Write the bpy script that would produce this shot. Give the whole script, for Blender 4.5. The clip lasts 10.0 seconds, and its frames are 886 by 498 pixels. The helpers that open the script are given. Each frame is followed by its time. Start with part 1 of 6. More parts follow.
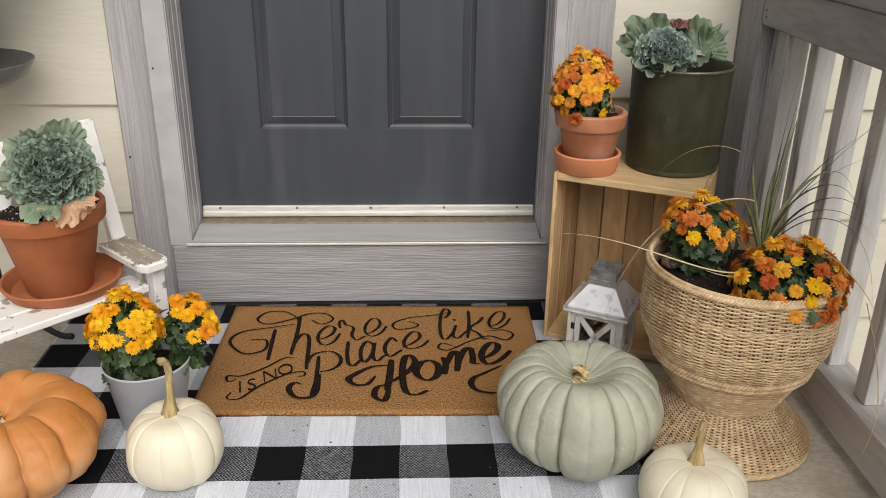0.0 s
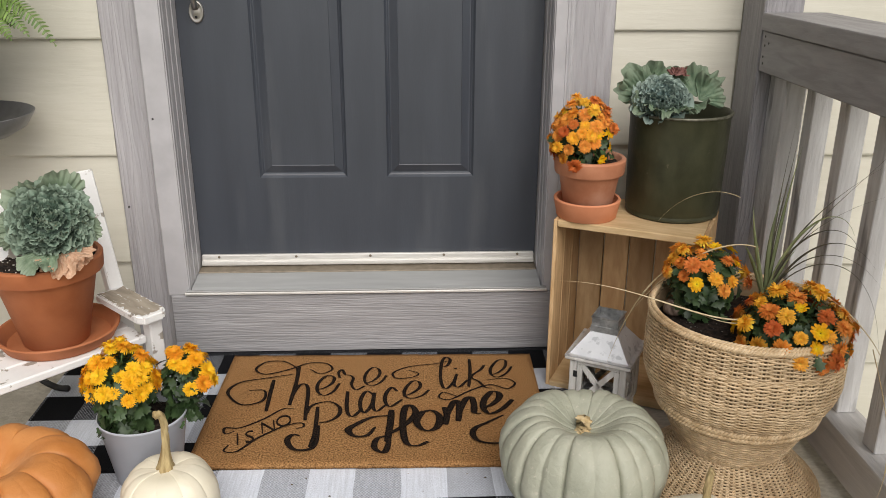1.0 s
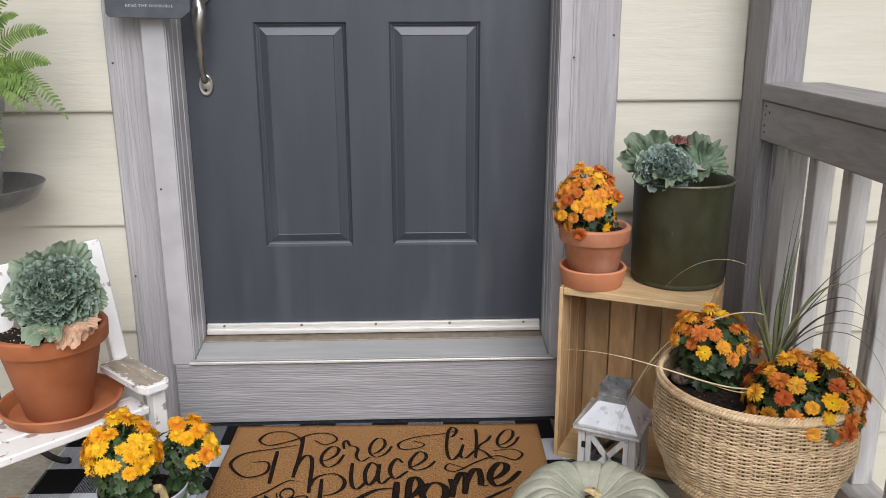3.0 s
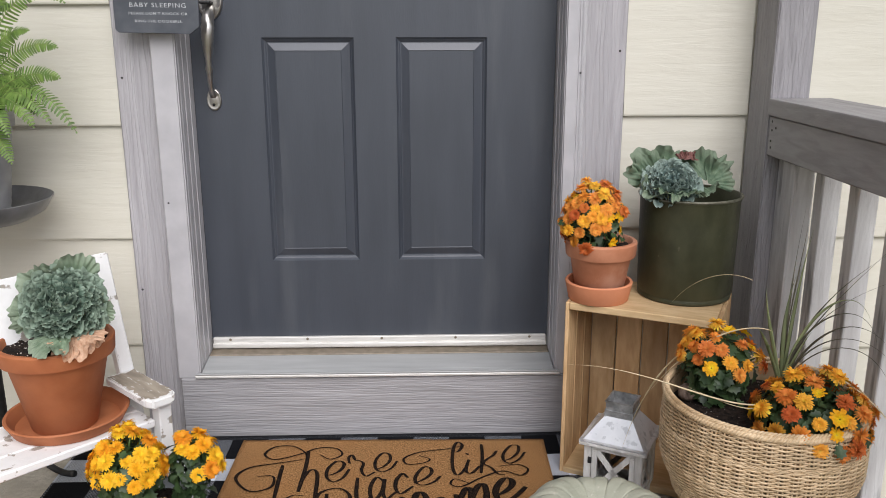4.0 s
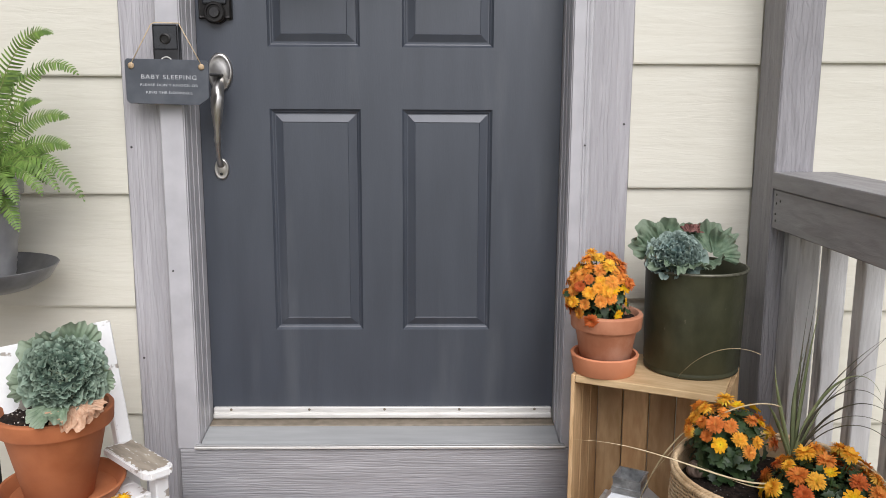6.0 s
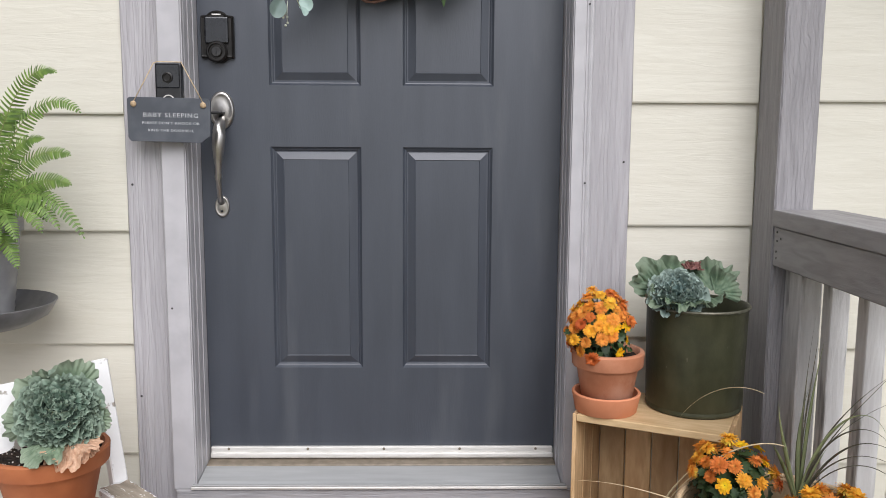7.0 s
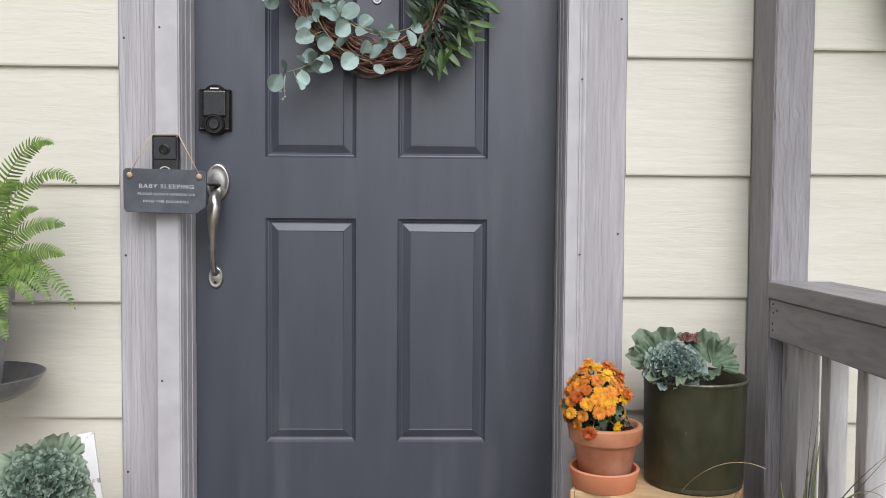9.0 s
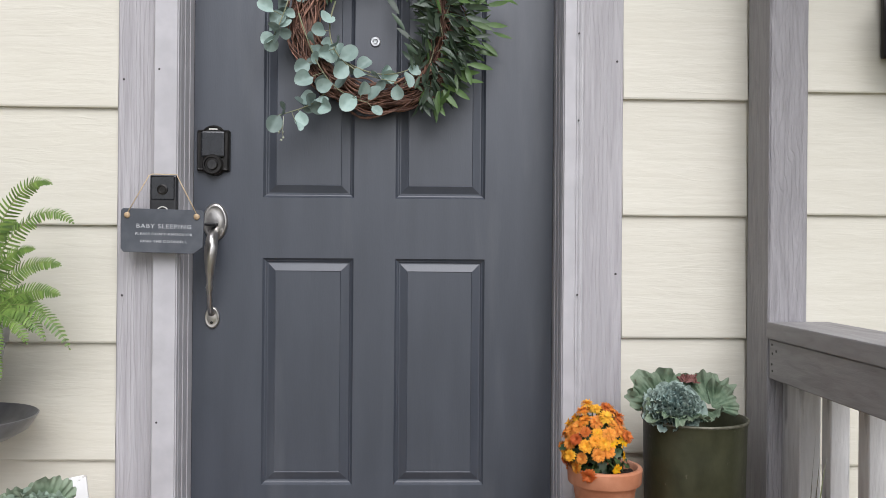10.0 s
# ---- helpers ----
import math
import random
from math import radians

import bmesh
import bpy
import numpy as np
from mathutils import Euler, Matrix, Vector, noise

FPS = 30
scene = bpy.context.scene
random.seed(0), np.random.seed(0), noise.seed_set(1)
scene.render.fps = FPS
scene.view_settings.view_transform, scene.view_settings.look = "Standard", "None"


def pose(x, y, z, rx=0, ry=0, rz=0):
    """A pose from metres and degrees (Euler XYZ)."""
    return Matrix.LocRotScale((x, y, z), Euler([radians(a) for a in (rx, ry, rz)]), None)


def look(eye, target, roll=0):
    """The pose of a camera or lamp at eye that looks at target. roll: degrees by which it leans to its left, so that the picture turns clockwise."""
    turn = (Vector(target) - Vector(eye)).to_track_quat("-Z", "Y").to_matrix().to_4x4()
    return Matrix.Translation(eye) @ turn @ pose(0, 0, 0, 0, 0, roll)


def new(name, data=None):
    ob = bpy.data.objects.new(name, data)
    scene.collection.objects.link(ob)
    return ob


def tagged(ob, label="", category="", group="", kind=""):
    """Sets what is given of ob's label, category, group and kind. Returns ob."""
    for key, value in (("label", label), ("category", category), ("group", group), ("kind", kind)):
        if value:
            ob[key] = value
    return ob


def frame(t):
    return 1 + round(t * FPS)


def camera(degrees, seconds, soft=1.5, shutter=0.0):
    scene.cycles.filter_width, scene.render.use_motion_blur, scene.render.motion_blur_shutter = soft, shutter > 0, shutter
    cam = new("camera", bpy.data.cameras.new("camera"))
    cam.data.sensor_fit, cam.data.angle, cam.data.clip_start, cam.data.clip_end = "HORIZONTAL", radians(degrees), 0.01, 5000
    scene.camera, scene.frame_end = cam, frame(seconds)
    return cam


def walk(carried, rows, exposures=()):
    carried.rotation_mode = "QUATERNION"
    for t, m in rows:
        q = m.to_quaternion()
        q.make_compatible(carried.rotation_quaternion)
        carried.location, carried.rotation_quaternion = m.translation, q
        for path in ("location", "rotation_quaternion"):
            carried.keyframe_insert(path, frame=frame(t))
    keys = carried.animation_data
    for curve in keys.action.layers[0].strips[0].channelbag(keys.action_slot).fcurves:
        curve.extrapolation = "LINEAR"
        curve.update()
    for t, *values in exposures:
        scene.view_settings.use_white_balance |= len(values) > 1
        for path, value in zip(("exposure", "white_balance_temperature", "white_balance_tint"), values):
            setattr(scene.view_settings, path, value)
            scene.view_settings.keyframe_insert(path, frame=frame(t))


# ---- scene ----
cam = camera(55.87, 10.0, soft=.7)
# seconds, eye x, y, z, then yaw, pitch and lean to the right in degrees
ROWS = [
    (0.0, .1085, -2.1680, 1.0375, -2.53, -23.41, -.70), (0.5, .1115, -2.1595, 1.0383, -2.41, -21.98, -.38),
    (1.0, .1118, -2.1535, 1.0392, -2.43, -20.34, -.21), (1.5, .1127, -2.1505, 1.0410, -2.43, -18.84, -.03),
    (2.0, .1130, -2.1515, 1.0435, -2.40, -17.55, .08), (2.5, .1148, -2.1505, 1.0428, -2.18, -16.46, .14),
    (4.0, .1143, -2.1530, 1.0438, -1.52, -14.81, .08), (4.5, .1155, -2.1535, 1.0445, -1.29, -13.95, -.03),
    (5.0, .1160, -2.1510, 1.0460, -1.22, -12.86, -.16), (5.5, .1150, -2.1480, 1.0484, -1.20, -11.59, -.27),
    (6.0, .1170, -2.1450, 1.0489, -1.12, -10.19, -.29), (7.5, .1160, -2.1370, 1.0488, -1.15, -6.50, -.37),
    (8.0, .1160, -2.1330, 1.0492, -1.20, -5.39, -.43), (8.5, .1157, -2.1320, 1.0495, -1.35, -4.17, -.435),
    (9.0, .1165, -2.1322, 1.0440, -1.45, -2.64, -.445), (9.5, .1180, -2.1305, 1.0425, -1.46, -1.23, -.475),
    (10.0, .1160, -2.1292, 1.0446, -1.62, .09, -.47)]


def view(x, y, z, yaw, pitch, lean):
    a, p = radians(yaw), radians(pitch)
    way = Vector((-math.sin(a) * math.cos(p), math.cos(a) * math.cos(p), math.sin(p)))
    return look((x, y, z), Vector((x, y, z)) + way, -lean)


EXPO = 0.10
walk(cam, [(t, view(*r)) for t, *r in ROWS], exposures=[(0.0, EXPO - .04, 6900, 11), (2.5, EXPO + .05, 6350, 13), (4.0, EXPO + .10, 6310, 14), (7.5, EXPO + .18, 6230, 14), (10.0, EXPO + .17, 6200, 14)])

# ---- light: soft bright overcast from the open front, an added unseen wall dims the west ----
world = bpy.data.worlds.new("sky")
scene.world = world
world.use_nodes = True
wn = world.node_tree
sky = wn.nodes.new("ShaderNodeTexSky")
sky.sky_type, sky.sun_disc = "NISHITA", False
sky.sun_elevation, sky.sun_rotation = radians(42), radians(168)
pale = wn.nodes.new("ShaderNodeHueSaturation")
pale.inputs["Saturation"].default_value = 0.22
bg = wn.nodes["Background"]
bg.inputs["Strength"].default_value = 0.122
wn.links.new(sky.outputs[0], pale.inputs["Color"])
wn.links.new(pale.outputs[0], bg.inputs["Color"])
sun = new("sun", bpy.data.lights.new("sun", "SUN"))
sun.data.energy, sun.data.angle, sun.data.color = 2.6, radians(48), (1, .985, .962)
sun.matrix_world = look((.74, -3.4, 3.2), (0, 0, 0))

# ---- materials ----
def mat(name, c1, c2, scale=30, rough=.6, metal=0, bump=.15, stretch=(1, 1, 1), c3=None, s3=4, amt3=.5, lo3=.48, hi3=.68, rnd=0, bscale=None, isl=0, coat=0, spec=.5, dist=0, lo=.35, hi=.65, trans=0, grain=None):
    m = bpy.data.materials.new(name)
    m.use_nodes = True
    nt = m.node_tree
    n, l = nt.nodes, nt.links
    b = n["Principled BSDF"]
    tc = n.new("ShaderNodeTexCoord")
    mp = n.new("ShaderNodeMapping")
    mp.inputs["Scale"].default_value = stretch
    l.new(tc.outputs["Object"], mp.inputs["Vector"])

    def noise_tex(s, detail, vec, d=0):
        t = n.new("ShaderNodeTexNoise")
        t.inputs["Scale"].default_value, t.inputs["Detail"].default_value, t.inputs["Distortion"].default_value = s, detail, d
        l.new(vec, t.inputs["Vector"])
        return t.outputs["Fac"]

    def ramp(fac, a, bb, x0=lo, x1=hi):
        r = n.new("ShaderNodeValToRGB")
        r.color_ramp.elements[0].position, r.color_ramp.elements[1].position = x0, x1
        r.color_ramp.elements[0].color, r.color_ramp.elements[1].color = (*a, 1), (*bb, 1)
        l.new(fac, r.inputs["Fac"])
        return r.outputs["Color"]

    def mix(fac, a, bb, mode="MIX"):
        x = n.new("ShaderNodeMix")
        x.data_type, x.blend_type = "RGBA", mode
        if isinstance(fac, float):
            x.inputs[0].default_value = fac
        else:
            l.new(fac, x.inputs[0])
        l.new(a, x.inputs[6])
        if isinstance(bb, tuple):
            x.inputs[7].default_value = (*bb, 1)
        else:
            l.new(bb, x.inputs[7])
        return x.outputs[2]

    col = ramp(noise_tex(scale, 6, mp.outputs[0], dist), c1, c2)
    if c3:
        big = ramp(noise_tex(s3, 5, mp.outputs[0]), (0, 0, 0), (amt3,) * 3, lo3, hi3)
        col = mix(big, col, c3)
    if rnd or isl:
        src = n.new("ShaderNodeObjectInfo").outputs["Random"] if rnd else n.new("ShaderNodeNewGeometry").outputs["Random Per Island"]
        k = rnd or isl
        h = n.new("ShaderNodeHueSaturation")
        mr = n.new("ShaderNodeMapRange")
        mr.inputs["To Min"].default_value, mr.inputs["To Max"].default_value = 1 - k, 1 + k
        l.new(src, mr.inputs["Value"])
        l.new(mr.outputs[0], h.inputs["Value"])
        l.new(col, h.inputs["Color"])
        col = h.outputs[0]
    l.new(col, b.inputs["Base Color"])
    b.inputs["Roughness"].default_value, b.inputs["Metallic"].default_value = rough, metal
    b.inputs["Specular IOR Level"].default_value = spec
    b.inputs["Coat Weight"].default_value = coat
    if bump:
        bn = n.new("ShaderNodeBump")
        bn.inputs["Strength"].default_value, bn.inputs["Distance"].default_value = bump, .004
        height = noise_tex(bscale or scale * 2, 8, mp.outputs[0], dist)
        if grain:
            # ridges of sawn grain: across, their stretch, period scale and weight
            across, gs, period, weight = grain
            gm = n.new("ShaderNodeMapping")
            gm.inputs["Scale"].default_value = gs
            l.new(tc.outputs["Object"], gm.inputs["Vector"])
            wv = n.new("ShaderNodeTexWave")
            wv.bands_direction = across
            wv.inputs["Scale"].default_value, wv.inputs["Distortion"].default_value = period, 13
            wv.inputs["Detail"].default_value, wv.inputs["Detail Scale"].default_value = 3, .9
            l.new(gm.outputs[0], wv.inputs["Vector"])
            pw = n.new("ShaderNodeMath")
            pw.operation = "POWER"
            l.new(wv.outputs["Fac"], pw.inputs[0])
            pw.inputs[1].default_value = 4
            ma = n.new("ShaderNodeMath")
            ma.operation = "MULTIPLY_ADD"
            l.new(pw.outputs[0], ma.inputs[0])
            ma.inputs[1].default_value = -weight
            l.new(height, ma.inputs[2])
            height = ma.outputs[0]
        l.new(height, bn.inputs["Height"])
        l.new(bn.outputs[0], b.inputs["Normal"])
    if trans:
        t = n.new("ShaderNodeBsdfTranslucent")
        l.new(col, t.inputs["Color"])
        ms = n.new("ShaderNodeMixShader")
        ms.inputs[0].default_value = trans
        l.new(b.outputs[0], ms.inputs[1])
        l.new(t.outputs[0], ms.inputs[2])
        l.new(ms.outputs[0], n["Material Output"].inputs["Surface"])
    return m


def random_ramp(m, stops):
    """Colour of m from each object's own random number."""
    n, l = m.node_tree.nodes, m.node_tree.links
    r = n.new("ShaderNodeValToRGB")
    while len(r.color_ramp.elements) < len(stops):
        r.color_ramp.elements.new(.5)
    for e, (p, c) in zip(r.color_ramp.elements, stops):
        e.position, e.color = p, (*c, 1)
    l.new(n.new("ShaderNodeObjectInfo").outputs["Random"], r.inputs["Fac"])
    x = n.new("ShaderNodeMix")
    x.data_type, x.blend_type = "RGBA", "MULTIPLY"
    x.inputs[0].default_value = 1
    b = n["Principled BSDF"]
    old = b.inputs["Base Color"].links[0].from_socket
    l.new(r.outputs[0], x.inputs[6])
    l.new(old, x.inputs[7])
    l.new(x.outputs[2], b.inputs["Base Color"])
    for t in n:
        if t.type == "BSDF_TRANSLUCENT":
            l.new(x.outputs[2], t.inputs["Color"])
    return m


M = {}
M["siding"] = mat("cream_siding", (.595, .568, .478), (.63, .605, .515), 9, .55, bump=.20, grain=("Z", (.05, 1, 1), 11, .12), stretch=(.5, 1, 4), c3=(.54, .515, .44), s3=1.2, amt3=.3, bscale=22, dist=1.2, rnd=.03)
M["siding_back"] = mat("wall_sheathing", (.6, .57, .48), (.66, .63, .53), 10, .8)
M["west_blocker"] = mat("dull_brown_light_blocker", (.13, .11, .09), (.19, .16, .13), 12, .8, bump=.2)
M["trimv"] = mat("grey_paint_vertical_grain", (.34, .325, .335), (.43, .415, .425), 12, .55, bump=.6, stretch=(6, 6, .35), c3=(.30, .29, .30), s3=3, bscale=20, dist=.5, grain=("X", (1, 1, .12), 26, .36))
M["trimh"] = mat("grey_paint_horizontal_grain", (.28, .275, .28), (.355, .347, .355), 12, .55, bump=.6, stretch=(.4, 6, 6), c3=(.30, .29, .30), s3=3, bscale=20, dist=.6, grain=("Z", (.10, 1, 1), 50, .20))
# darker than the door trim: shade on the bay corner is put into this grey
M["trimc"] = mat("grey_paint_corner_shaded", (.225, .216, .222), (.30, .289, .296), 12, .55, bump=.6, stretch=(6, 6, .6), c3=(.25, .24, .245), s3=3, bscale=24, dist=.8, grain=("X", (1, 1, .3), 30, .40))
M["smooth"] = mat("grey_paint_smooth", (.40, .39, .40), (.46, .45, .46), 18, .42, bump=.06, c3=(.36, .35, .36), s3=6)
M["rail"] = mat("grey_paint_rail", (.245, .235, .235), (.31, .30, .30), 10, .6, bump=.3, stretch=(6, .9, 6), c3=(.14, .13, .125), s3=2.2, lo3=.60, hi3=.70, amt3=.7, bscale=22, dist=.5)
M["rail_low"] = mat("weathered_grey_rail", (.36, .345, .335), (.50, .485, .47), 9, .65, bump=.45, stretch=(5, .6, 5), c3=(.5, .48, .45), s3=4, bscale=24, dist=.5)
M["baluster"] = mat("weathered_grey_baluster", (.50, .485, .475), (.64, .63, .62), 9, .65, bump=.5, stretch=(5, 5, .6), c3=(.20, .19, .18), s3=7, lo3=.55, hi3=.66, amt3=.8, bscale=24, dist=.5, rnd=.08)
M["door"] = mat("charcoal_door_paint", (.038, .044, .056), (.047, .054, .068), 9, .40, spec=.68, bump=.06, stretch=(2, 2, .3), c3=(.085, .092, .104), s3=5.5, amt3=.6, lo3=.55, hi3=.75, bscale=130)
M["concrete"] = mat("porch_concrete", (.47, .43, .355), (.61, .57, .485), 70, .88, bump=.5, c3=(.38, .345, .28), s3=6, amt3=.7, bscale=190, stretch=(1, 1.6, 1))
M["ground"] = mat("autumn_lawn", (.09, .09, .035), (.17, .15, .06), 3, .9, bump=.3)
M["sill"] = mat("grey_paint_sill", (.33, .335, .33), (.385, .39, .385), 18, .45, bump=.06, stretch=(.4, 3, 3), c3=(.28, .285, .28), s3=6)
M["alu"] = mat("worn_aluminium", (.62, .60, .56), (.74, .72, .68), 60, .42, .35, bump=.06, stretch=(.3, 3, 3))
M["bronze_sill"] = mat("brown_threshold", (.16, .13, .09), (.24, .2, .15), 40, .5, .2, bump=.1)
M["threshold_lip"] = mat("tarnished_threshold", (.24, .22, .19), (.34, .32, .28), 40, .5, .3, bump=.1, stretch=(.3, 3, 3))
M["black"] = mat("black_plastic", (.011, .011, .012), (.018, .018, .02), 60, .3, bump=.03)
M["rubber"] = mat("black_gap", (.01, .01, .01), (.02, .02, .02), 60, .8, bump=.03)


# ---- mesh helpers ----
def mesh_of(bm, smooth=False):
    bm.normal_update()
    me = bpy.data.meshes.new("mesh")
    bm.to_mesh(me)
    bm.free()
    if smooth:
        me.shade_smooth()
    return me


def raw(verts, faces, smooth=False):
    me = bpy.data.meshes.new("mesh")
    me.from_pydata([tuple(v) for v in verts], [], faces)
    me.validate()
    if smooth:
        me.shade_smooth()
    return me


def thing(name, m=None, label="", category="", group="", kind=""):
    ob = new(name)
    ob.empty_display_size = .05
    if m is not None:
        ob.matrix_basis = m
    return tagged(ob, label, category, group, kind)


def part(name, me, material, parent=None, label="", m=None, smooth=False):
    if not isinstance(me, bpy.types.Mesh):
        me = mesh_of(me, smooth)
    if not me.materials:
        me.materials.append(material)
    ob = new(name, me)
    if me.materials[0] != material:
        ob.material_slots[0].link = "OBJECT"
        ob.material_slots[0].material = material
    ob.parent = parent
    if m is not None:
        ob.matrix_basis = m
    return tagged(ob, label)


def box(x0, x1, y0, y1, z0, z1, bevel=.002, seg=1, bm=None, m=None):
    own = bm or bmesh.new()
    r = bmesh.ops.create_cube(own, size=1)
    vs = r["verts"]
    bmesh.ops.scale(own, vec=(x1 - x0, y1 - y0, z1 - z0), verts=vs)
    bmesh.ops.translate(own, vec=((x0 + x1) / 2, (y0 + y1) / 2, (z0 + z1) / 2), verts=vs)
    if bevel:
        es = list({e for v in vs for e in v.link_edges})
        out = bmesh.ops.bevel(own, geom=es, offset=bevel, segments=seg, affect="EDGES", profile=.6)
        vs = list({v for f in out["faces"] for v in f.verts} | {v for v in vs if v.is_valid})
    if m is not None:
        bmesh.ops.transform(own, matrix=m, verts=[v for v in vs if v.is_valid])
    return own


def lathe(profile, n=64, wob=None):
    """A turned body from (radius, z) pairs; wob(angle, i) scales the radius."""
    verts, faces = [], []
    for i, (r, z) in enumerate(profile):
        for k in range(n):
            a = 2 * math.pi * k / n
            q = r * (wob(a, i) if wob else 1)
            verts.append((q * math.cos(a), q * math.sin(a), z))
    for i in range(len(profile) - 1):
        for k in range(n):
            k2 = (k + 1) % n
            faces.append((i * n + k, i * n + k2, (i + 1) * n + k2, (i + 1) * n + k))
    if profile[0][0] > 1e-4:
        faces.append(tuple(reversed(range(n))))
    return raw(verts, faces, True)


def sharp(me, deg=35):
    me.shade_smooth()
    me.set_sharp_from_angle(angle=radians(deg))
    return me


def tube_data(pts, radii, sides=6, verts=None, faces=None, closed=False, flat=1.0):
    """Adds a tube along pts to the lists."""
    verts, faces = ([] if verts is None else verts), ([] if faces is None else faces)
    pts = [Vector(p) for p in pts]
    n = len(pts)
    if not hasattr(radii, "__len__"):
        radii = [radii] * n
    base = len(verts)
    ref = Vector((.13, .31, .94)).normalized()
    for i, p in enumerate(pts):
        a = pts[(i - 1) % n] if (i or closed) else p
        b = pts[(i + 1) % n] if (i < n - 1 or closed) else p
        d = (b - a).normalized()
        u = d.cross(ref)
        if u.length < 1e-3:
            u = d.cross(Vector((1, 0, 0)))
        u.normalize()
        w = u.cross(d)
        for k in range(sides):
            ang = 2 * math.pi * k / sides
            verts.append(p + radii[i] * (math.cos(ang) * u + flat * math.sin(ang) * w))
    for i in range(n if closed else n - 1):
        j = (i + 1) % n
        for k in range(sides):
            k2 = (k + 1) % sides
            faces.append((base + i * sides + k, base + i * sides + k2, base + j * sides + k2, base + j * sides + k))
    if not closed:
        faces.append(tuple(base + k for k in reversed(range(sides))))
        faces.append(tuple(base + (n - 1) * sides + k for k in range(sides)))
    return verts, faces


def tube(pts, radii, sides=6, closed=False, flat=1.0):
    return raw(*tube_data(pts, radii, sides, closed=closed, flat=flat), True)


def bez(p0, p1, p2, p3, n=16):
    p0, p1, p2, p3 = map(Vector, (p0, p1, p2, p3))
    return [(1 - t) ** 3 * p0 + 3 * (1 - t) ** 2 * t * p1 + 3 * (1 - t) * t * t * p2 + t ** 3 * p3 for t in [i / n for i in range(n + 1)]]


# ---- structure ----
ground = part("ground", box(-60, 60, -60, 40, -.62, -.45, 0), M["ground"])
tagged(ground, "dull autumn lawn around the porch", "ground", kind="structure")
floor = part("floor", box(-3.4, 1.005, -1.75, -.06, -.45, -.004, .004), M["concrete"])
tagged(floor, "worn tan concrete porch floor", "floor", kind="structure")

wall = part("wall_north", box(-3.4, -.535, -.078, .12, -.45, 3.0, 0), M["siding_back"])
tagged(wall, "cream horizontal lap siding with broad boards", "wall", kind="structure")
wall_b = part("wall_north_east", box(.535, .932, -.078, .12, -.45, 3.0, 0), M["siding_back"])
tagged(wall_b, "cream lap siding between door trim and corner board", "wall", kind="structure")
wall_c = part("wall_bay", box(.935, 3.2, -.2, .12, -.45, 3.0, 0), M["siding_back"])
tagged(wall_c, "cream lap siding of the projecting bay", "wall", kind="structure")
wall_d = part("wall_over_door", box(-.535, .535, -.078, .12, 2.29, 3.0, 0), M["siding_back"])
tagged(wall_d, "cream wall above the front door", "wall", kind="structure")
# added out of view, dark so that little light comes from the west
west_blocker = part("wall_west", box(-3.6, -3.401, -4.5, .12, -.45, 3.4, 0), M["west_blocker"])
tagged(west_blocker, "plain dull brown wall, unseen, added to dim light from the west", "wall", kind="structure")


def siding(parent, x0, x1, y, lines):
    """Lap boards between lines; each lower edge stands proud of the one below."""
    for a, b in zip(lines, lines[1:]):
        bm = bmesh.new()
        top = b + .018
        prof = [(y - .0095, a), (y - .011, a + .004), (y + .001, top), (y + .012, top), (y + .003, a)]
        loops = []
        for x in (x0, x1):
            loops.append([bm.verts.new((x, yy, zz)) for yy, zz in prof])
        for i in range(5):
            j = (i + 1) % 5
            bm.faces.new((loops[0][i], loops[0][j], loops[1][j], loops[1][i]))
        bm.faces.new(loops[0][::-1])
        bm.faces.new(loops[1])
        bmesh.ops.recalc_face_normals(bm, faces=bm.faces)
        part("siding_board", bm, M["siding"], parent)


# grey trim round the door
def trim(name, bm, material, label):
    return tagged(part(name, bm, material), label, "trim", kind="structure")


trim("trim_west", box(-.612, -.50, -.098, -.078, -.004, 2.40, .003), M["trimv"], "grey painted rough-sawn trim board beside the door")
trim("trim_east", box(.50, .612, -.098, -.078, .0, 2.40, .003), M["trimv"], "grey painted rough-sawn trim board beside the door")
trim("trim_head", box(-.612, .612, -.099, -.0785, 2.405, 2.50, .003), M["trimh"], "grey painted trim board over the door")
trim("trim_kick", box(-.512, .62, -.1300, -.0995, -.004, .1665, .003), M["trimh"], "grey painted wood-grain board below the sill")


def moulding(sx, front, z0, z1):
    """Door moulding and jamb of one side; sx is -1 or 1, front the profile of its face from the outer edge in."""
    prof = front + [(.4640, -.1255), (.4622, -.1215), (.4606, -.1205), (.4606, -.1085), (.4592, -.1045), (.4588, -.0800), (.4602, -.0785), (.4602, -.0735), (.4584, -.0715), (.4578, -.0400), (.4588, -.0385), (.4588, -.0345), (.4570, -.0330), (.4570, .05), (.52, .05), (.52, -.08)]
    bm = bmesh.new()
    a = [bm.verts.new((sx * x, y, z0)) for x, y in prof]
    b = [bm.verts.new((sx * x, y, z1)) for x, y in prof]
    n = len(prof)
    for i in range(n):
        bm.faces.new((a[i], a[(i + 1) % n], b[(i + 1) % n], b[i]))
    bm.faces.new(a[::-1])
    bm.faces.new(b)
    bmesh.ops.recalc_face_normals(bm, faces=bm.faces)
    return bm


